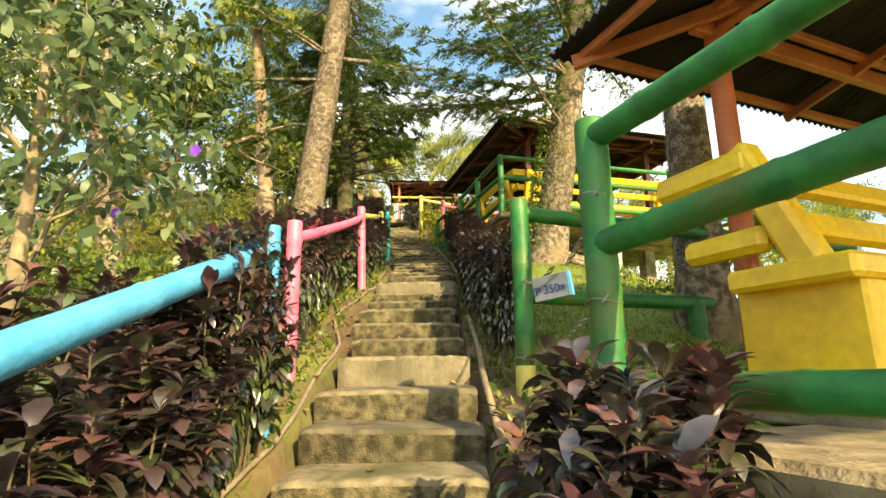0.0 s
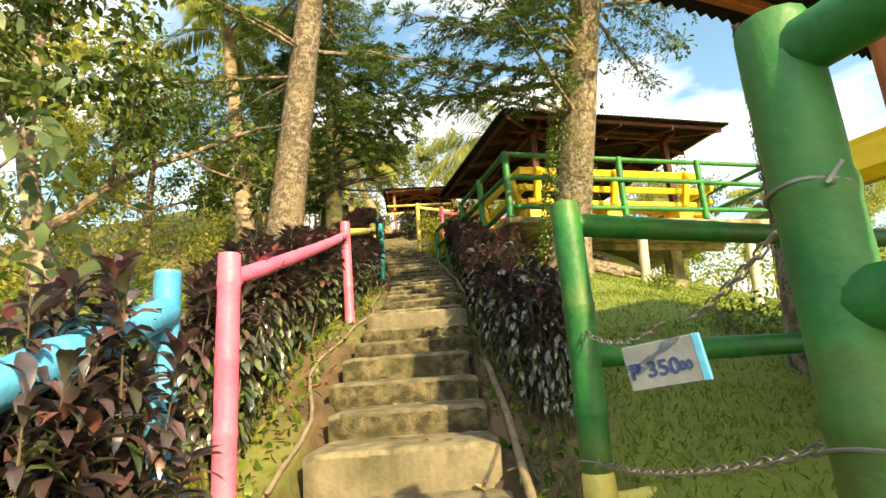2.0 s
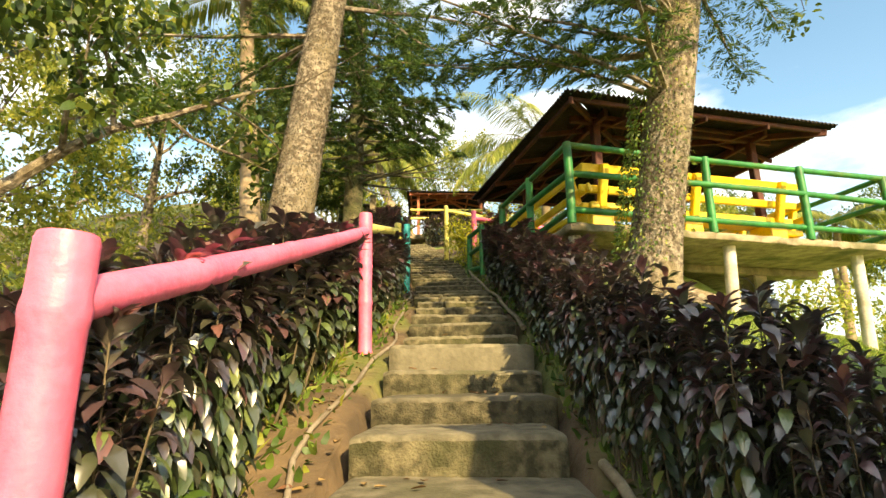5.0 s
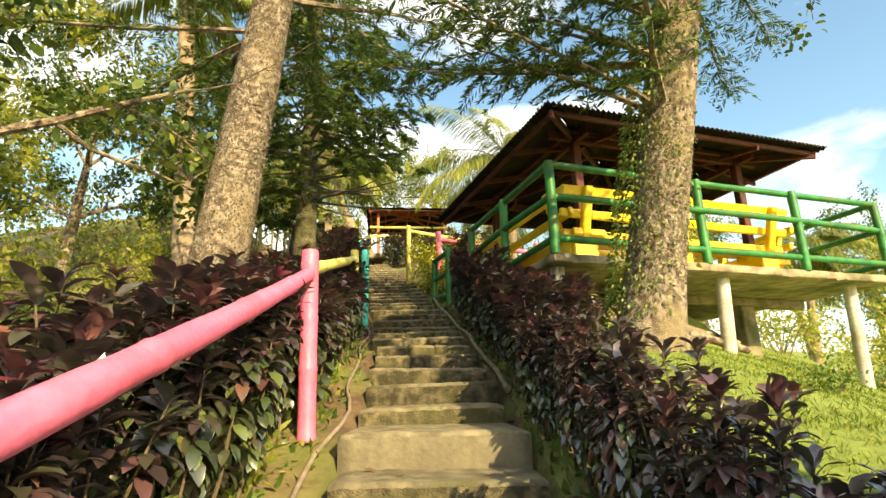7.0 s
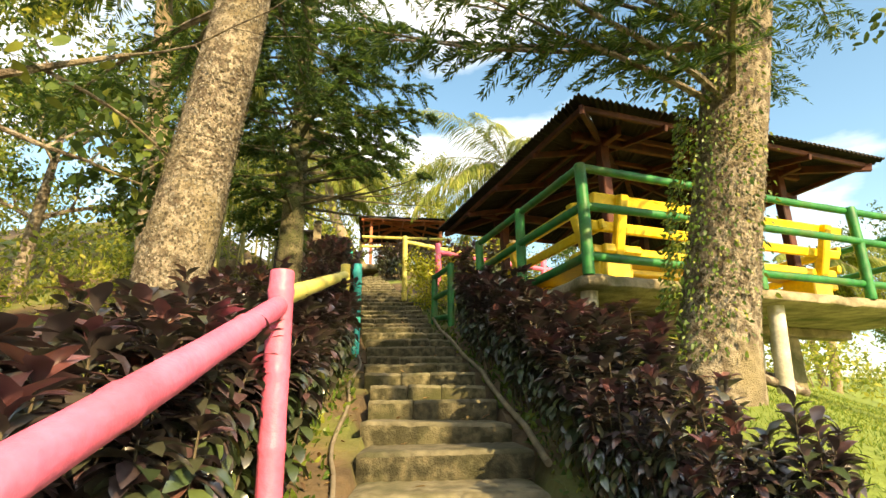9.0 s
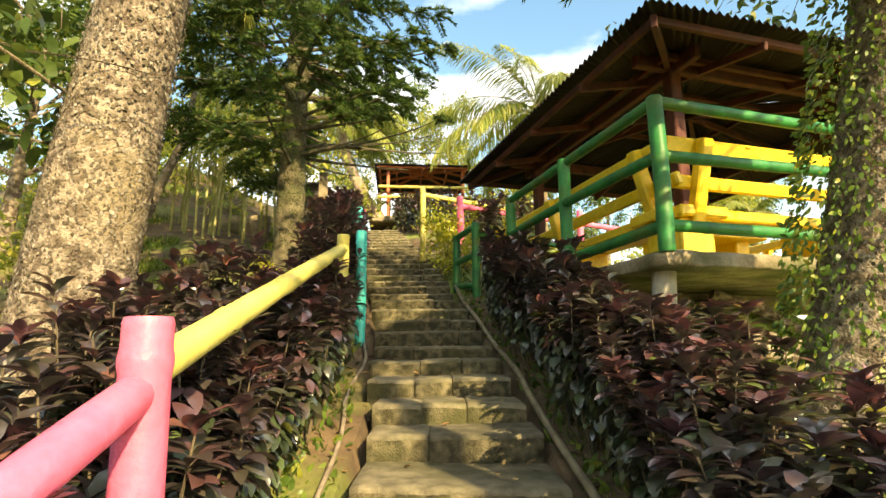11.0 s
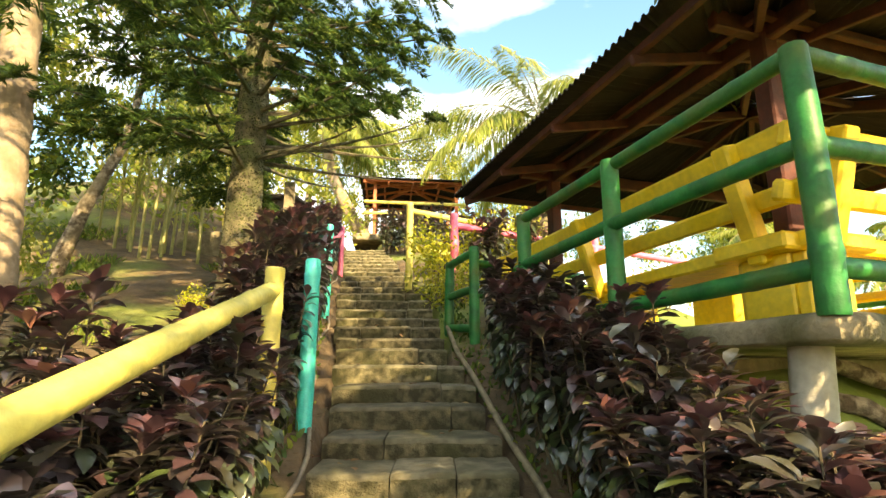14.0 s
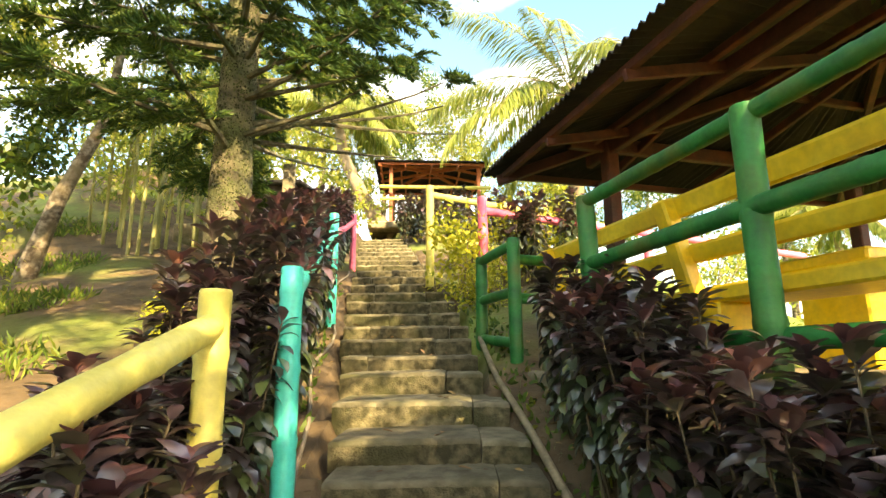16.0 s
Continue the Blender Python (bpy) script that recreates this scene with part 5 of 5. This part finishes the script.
# ---- price board, chain and wires at the opening ----
def price_board():
    ob = thing("price_board", "small pale board with handwritten price hanging from the chain", "sign", at=Matrix.Translation((0.708, 3.02, 1.652)) @ Matrix.Rotation(radians(-8), 4, "Y") @ Matrix.Rotation(radians(-34), 4, "Z") @ Matrix.Diagonal((0.82, 0.82, 0.82, 1)))
    part("board", Shape().box((0.25, 0.025, 0.15), (0, 0, 0), 0.004), SIGNPAINT, ob)
    part("blue_edge", Shape().box((0.025, 0.027, 0.151), (0.118, 0, 0), 0.003), BLUE, ob, "blue painted edge")
    cu = bpy.data.curves.new("price", "FONT")
    cu.body, cu.size, cu.extrude, cu.offset = "P 350", 0.072, 0.001, 0.001
    t = new("price", cu)
    t.data.materials.append(BLACK)
    t.parent = ob
    t.matrix_local = Matrix.Translation((-0.112, -0.0145, -0.035)) @ Matrix.Rotation(radians(90), 4, "X")
    for z in (0.012, 0.002):
        part("stroke", Shape().box((0.05, 0.002, 0.004), (-0.095, -0.0145, z), 0.0005), BLACK, ob)
    cu2 = bpy.data.curves.new("cents", "FONT")
    cu2.body, cu2.size, cu2.extrude, cu2.offset = "00", 0.042, 0.001, 0.001
    t2 = new("cents", cu2)
    t2.data.materials.append(BLACK)
    t2.parent = ob
    t2.matrix_local = Matrix.Translation((0.048, -0.0145, -0.03)) @ Matrix.Rotation(radians(90), 4, "X")


price_board()


def chain(a, b, sag, label):
    """Galvanised chain of separate links between two points."""
    a, b = Vector(a), Vector(b)
    ob = thing("chain", label, "chain")
    ring = [(0.016 * math.cos(t) + (0.009 if math.cos(t) > 0 else -0.009), 0.010 * math.sin(t), 0) for t in np.linspace(0, 2 * math.pi, 13)]
    link = Shape().tube(ring, 0.0032, 6, False).mesh("link", STEEL, True)
    n = int((b - a).length * (1 + sag) / 0.040)
    for i in range(n):
        t0, t1 = i / n, (i + 1) / n
        p = [a.lerp(b, t) + Vector((0, 0, -sag * 4 * t * (1 - t))) for t in (t0, t1)]
        m = (p[1] - p[0]).to_track_quat("X", "Z").to_matrix().to_4x4() @ Matrix.Rotation(radians(90) * (i % 2) + 0.4, 4, "X")
        part("link", link, None, ob).matrix_local = Matrix.Translation((p[0] + p[1]) / 2) @ m


chain((0.64, 3.62, 1.31), (0.80, 2.51, 1.50), 0.04, "galvanised chain across the opening")
chain((0.64, 3.62, 1.79), (0.72, 3.02, 1.76), 0.05, "galvanised chain holding the price board")
chain((0.78, 3.00, 1.76), (0.82, 2.51, 1.93), 0.02, "galvanised chain holding the price board")


def wire_ring(post, x, y, z, r):
    pts = [(x + r * math.cos(t), y + r * math.sin(t), z + 0.008 * math.sin(2 * t)) for t in np.linspace(0, 2 * math.pi, 25)]
    pts += [(x - r * 0.4, y - r * 1.25, z - 0.01), (x - r * 0.1, y - r * 1.4, z + 0.02)]
    part("wire_tie", Shape().tube(pts, 0.004, 6, False), STEEL, post, "galvanised wire tie", True)


wire_ring(low_railing.children[0], 0.80, 2.44, 1.93, 0.071)
wire_ring(low_railing.children[0], 0.80, 2.44, 1.50, 0.071)
wire_ring(gate_fence.children[0], 0.638, 3.686, 1.31, 0.065)


# ---- turf, weeds and litter ----
def turf(name, label, x0, x1, y0, y1, n, material, tall, seed, keep):
    r = np.random.default_rng(seed)
    x, y = r.uniform(x0, x1, n), r.uniform(y0, y1, n)
    ok = keep(x, y)
    x, y = x[ok], y[ok]
    m = len(x)
    p = np.stack([x, y, land(x, y) - 0.01], 1)
    l = tall * r.uniform(0.5, 1.4, m)
    ob = new(name, leaf_mesh(name, [leaf_shape(p, r.normal(0, 0.55, (m, 3)) * [1, 1, 0] + [0, 0, 0.8], unit(m), l, l * (0.16 if material is GRASS else 0.5), 0.4, "needle" if material is GRASS else False)], material))
    tagged(ob, label, "grass", kind="stuff")


def clear_right(x, y):
    u, v = (x - 1.07) * 0.957 + (y - 9.47) * 0.289, (y - 9.47) * 0.957 - (x - 1.07) * 0.289
    return (under_slab(u, v) < 0.05) & (v < 4.0) & open_lawn(x, y)


def open_lawn(x, y):
    return (x > right_of(y) + 0.12) & ~((x - 0.8) * 0.91 + (y - 2.44) * 0.41 > 0.0) | (x > right_of(y) + 0.12) & (y > 3.75)


turf("grass", "short sunlit turf on the slope", 0.3, 8.5, 2.3, 14.5, 120000, GRASS, 0.042, 71, clear_right)
turf("grass", "rough grass and weeds on the bank", -8.0, -1.0, 1.0, 20.0, 70000, GRASS, 0.13, 72, lambda x, y: (x < left_of(y) - 0.35) & ((y < 8.5) | (np.sin(x * 2.1 + y * 1.3) + np.sin(y * 2.9 - x) > 0.9)))
turf("weeds", "small weeds along the edge of the steps", -2.2, 0.8, 1.0, 16.0, 16000, BROAD_LEAF, 0.06, 73, lambda x, y: ((x < left_of(y) - 0.12) & (x > left_of(y) - 0.5)) | ((x > right_of(y) + 0.06) & (x < right_of(y) + 0.4)))


def timber_pile():
    rr = random.Random(81)
    for k in range(7):
        p = P2(1.5 + rr.uniform(-0.5, 0.8), 0.5 + rr.uniform(-0.3, 0.5))
        z = float(land(p.x, p.y)) + 0.05 + 0.05 * (k % 3)
        a = radians(A2 + rr.uniform(-25, 20))
        dx, dy = math.cos(a) * rr.uniform(0.4, 0.7), math.sin(a) * 0.5
        q = Vector((p.x + dx, p.y + dy, 0))
        ob = new("log", Shape().tube([(p.x - dx, p.y - dy, float(land(p.x - dx, p.y - dy)) + 0.05 + 0.05 * (k % 3)), (p.x, p.y, z + 0.02), (q.x, q.y, float(land(q.x, q.y)) + 0.05 + 0.05 * (k % 3))], [0.05, 0.055, 0.045], 9).mesh("log", BARK, True))
        tagged(ob, "pale old log lying below the raised slab", "log", "logs below the slab")


timber_pile()


def litter():
    """Fallen leaves on the steps and the soil beside them."""
    r = np.random.default_rng(91)
    rows = [i for i, (y, z) in enumerate(TREADS[:-1]) if 0.5 < y < 18]
    p = []
    for i in rows:
        for q in range(int(r.integers(2, 7))):
            y, z = TREADS[i]
            x = r.uniform(float(left_of(y)) + 0.05, float(right_of(y)) - 0.05)
            p.append((x, y + r.uniform(0.12, TREADS[i + 1][0] - y - 0.02), z + 0.014))
    for q in range(350):
        y = r.uniform(0.8, 14)
        x = float(left_of(y)) - r.uniform(0.02, 0.5) if r.random() < 0.5 else float(right_of(y)) + r.uniform(0.02, 0.45)
        p.append((x, y, float(land(x, y)) + 0.012))
    p = np.array(p)
    n = len(p)
    ax = r.normal(0, 1, (n, 3)) * [1, 1, 0.12]
    l = r.uniform(0.03, 0.075, n)
    ob = new("leaf_litter", leaf_mesh("leaf_litter", [leaf_shape(p, ax, np.array([0, 0, 1.0]) + r.normal(0, 0.15, (n, 3)), l, l * 0.5, -0.1)], DRY_LEAF))
    tagged(ob, "dry fallen leaves scattered on steps and soil", "leaf litter", kind="stuff")


DRY_LEAF = leaf_mat("dry leaf", [(0.0, (0.08, 0.045, 0.02)), (0.5, (0.20, 0.11, 0.04)), (0.85, (0.36, 0.24, 0.09)), (1.0, (0.12, 0.03, 0.03))], 0.7, 0.1)
litter()
turf("grass", "shaded grass below the fence", 0.7, 3.6, 3.5, 7.0, 16000, GRASS, 0.045, 74, lambda x, y: (x > right_of(y) + 0.45) & (np.sin(x * 3.0 + y) + np.sin(y * 4.1 - x) > -0.1))


far_palm = palm(on_land(10.5, 19.0), [(0, 0, -0.2), (0.15, 0, 1.6), (0.2, 0, 3.4)], "far coconut palm beyond the raised shelter", 14, 1.8, 15, 0.11, (0.2, 0))
spread_copies(far_palm, [(14.0, 24.0, 1.1), (8.8, 21.5, 0.9)], 7)
rail_run(TEAL, "short turquoise post beside the conifer", [(-2.15, 13.0, 4.2, 5.0)], [((-2.15, 13.0, 4.9), (-2.3, 13.4, 5.0))], 0.05, 0.045)
rail_run(PINK, "pink painted bamboo handrail beside the upper steps", [(-2.12, 17.3, 5.2, 6.45)], [((-1.69, 14.05, 5.36), (-2.12, 17.3, 6.32))], 0.05, 0.04)
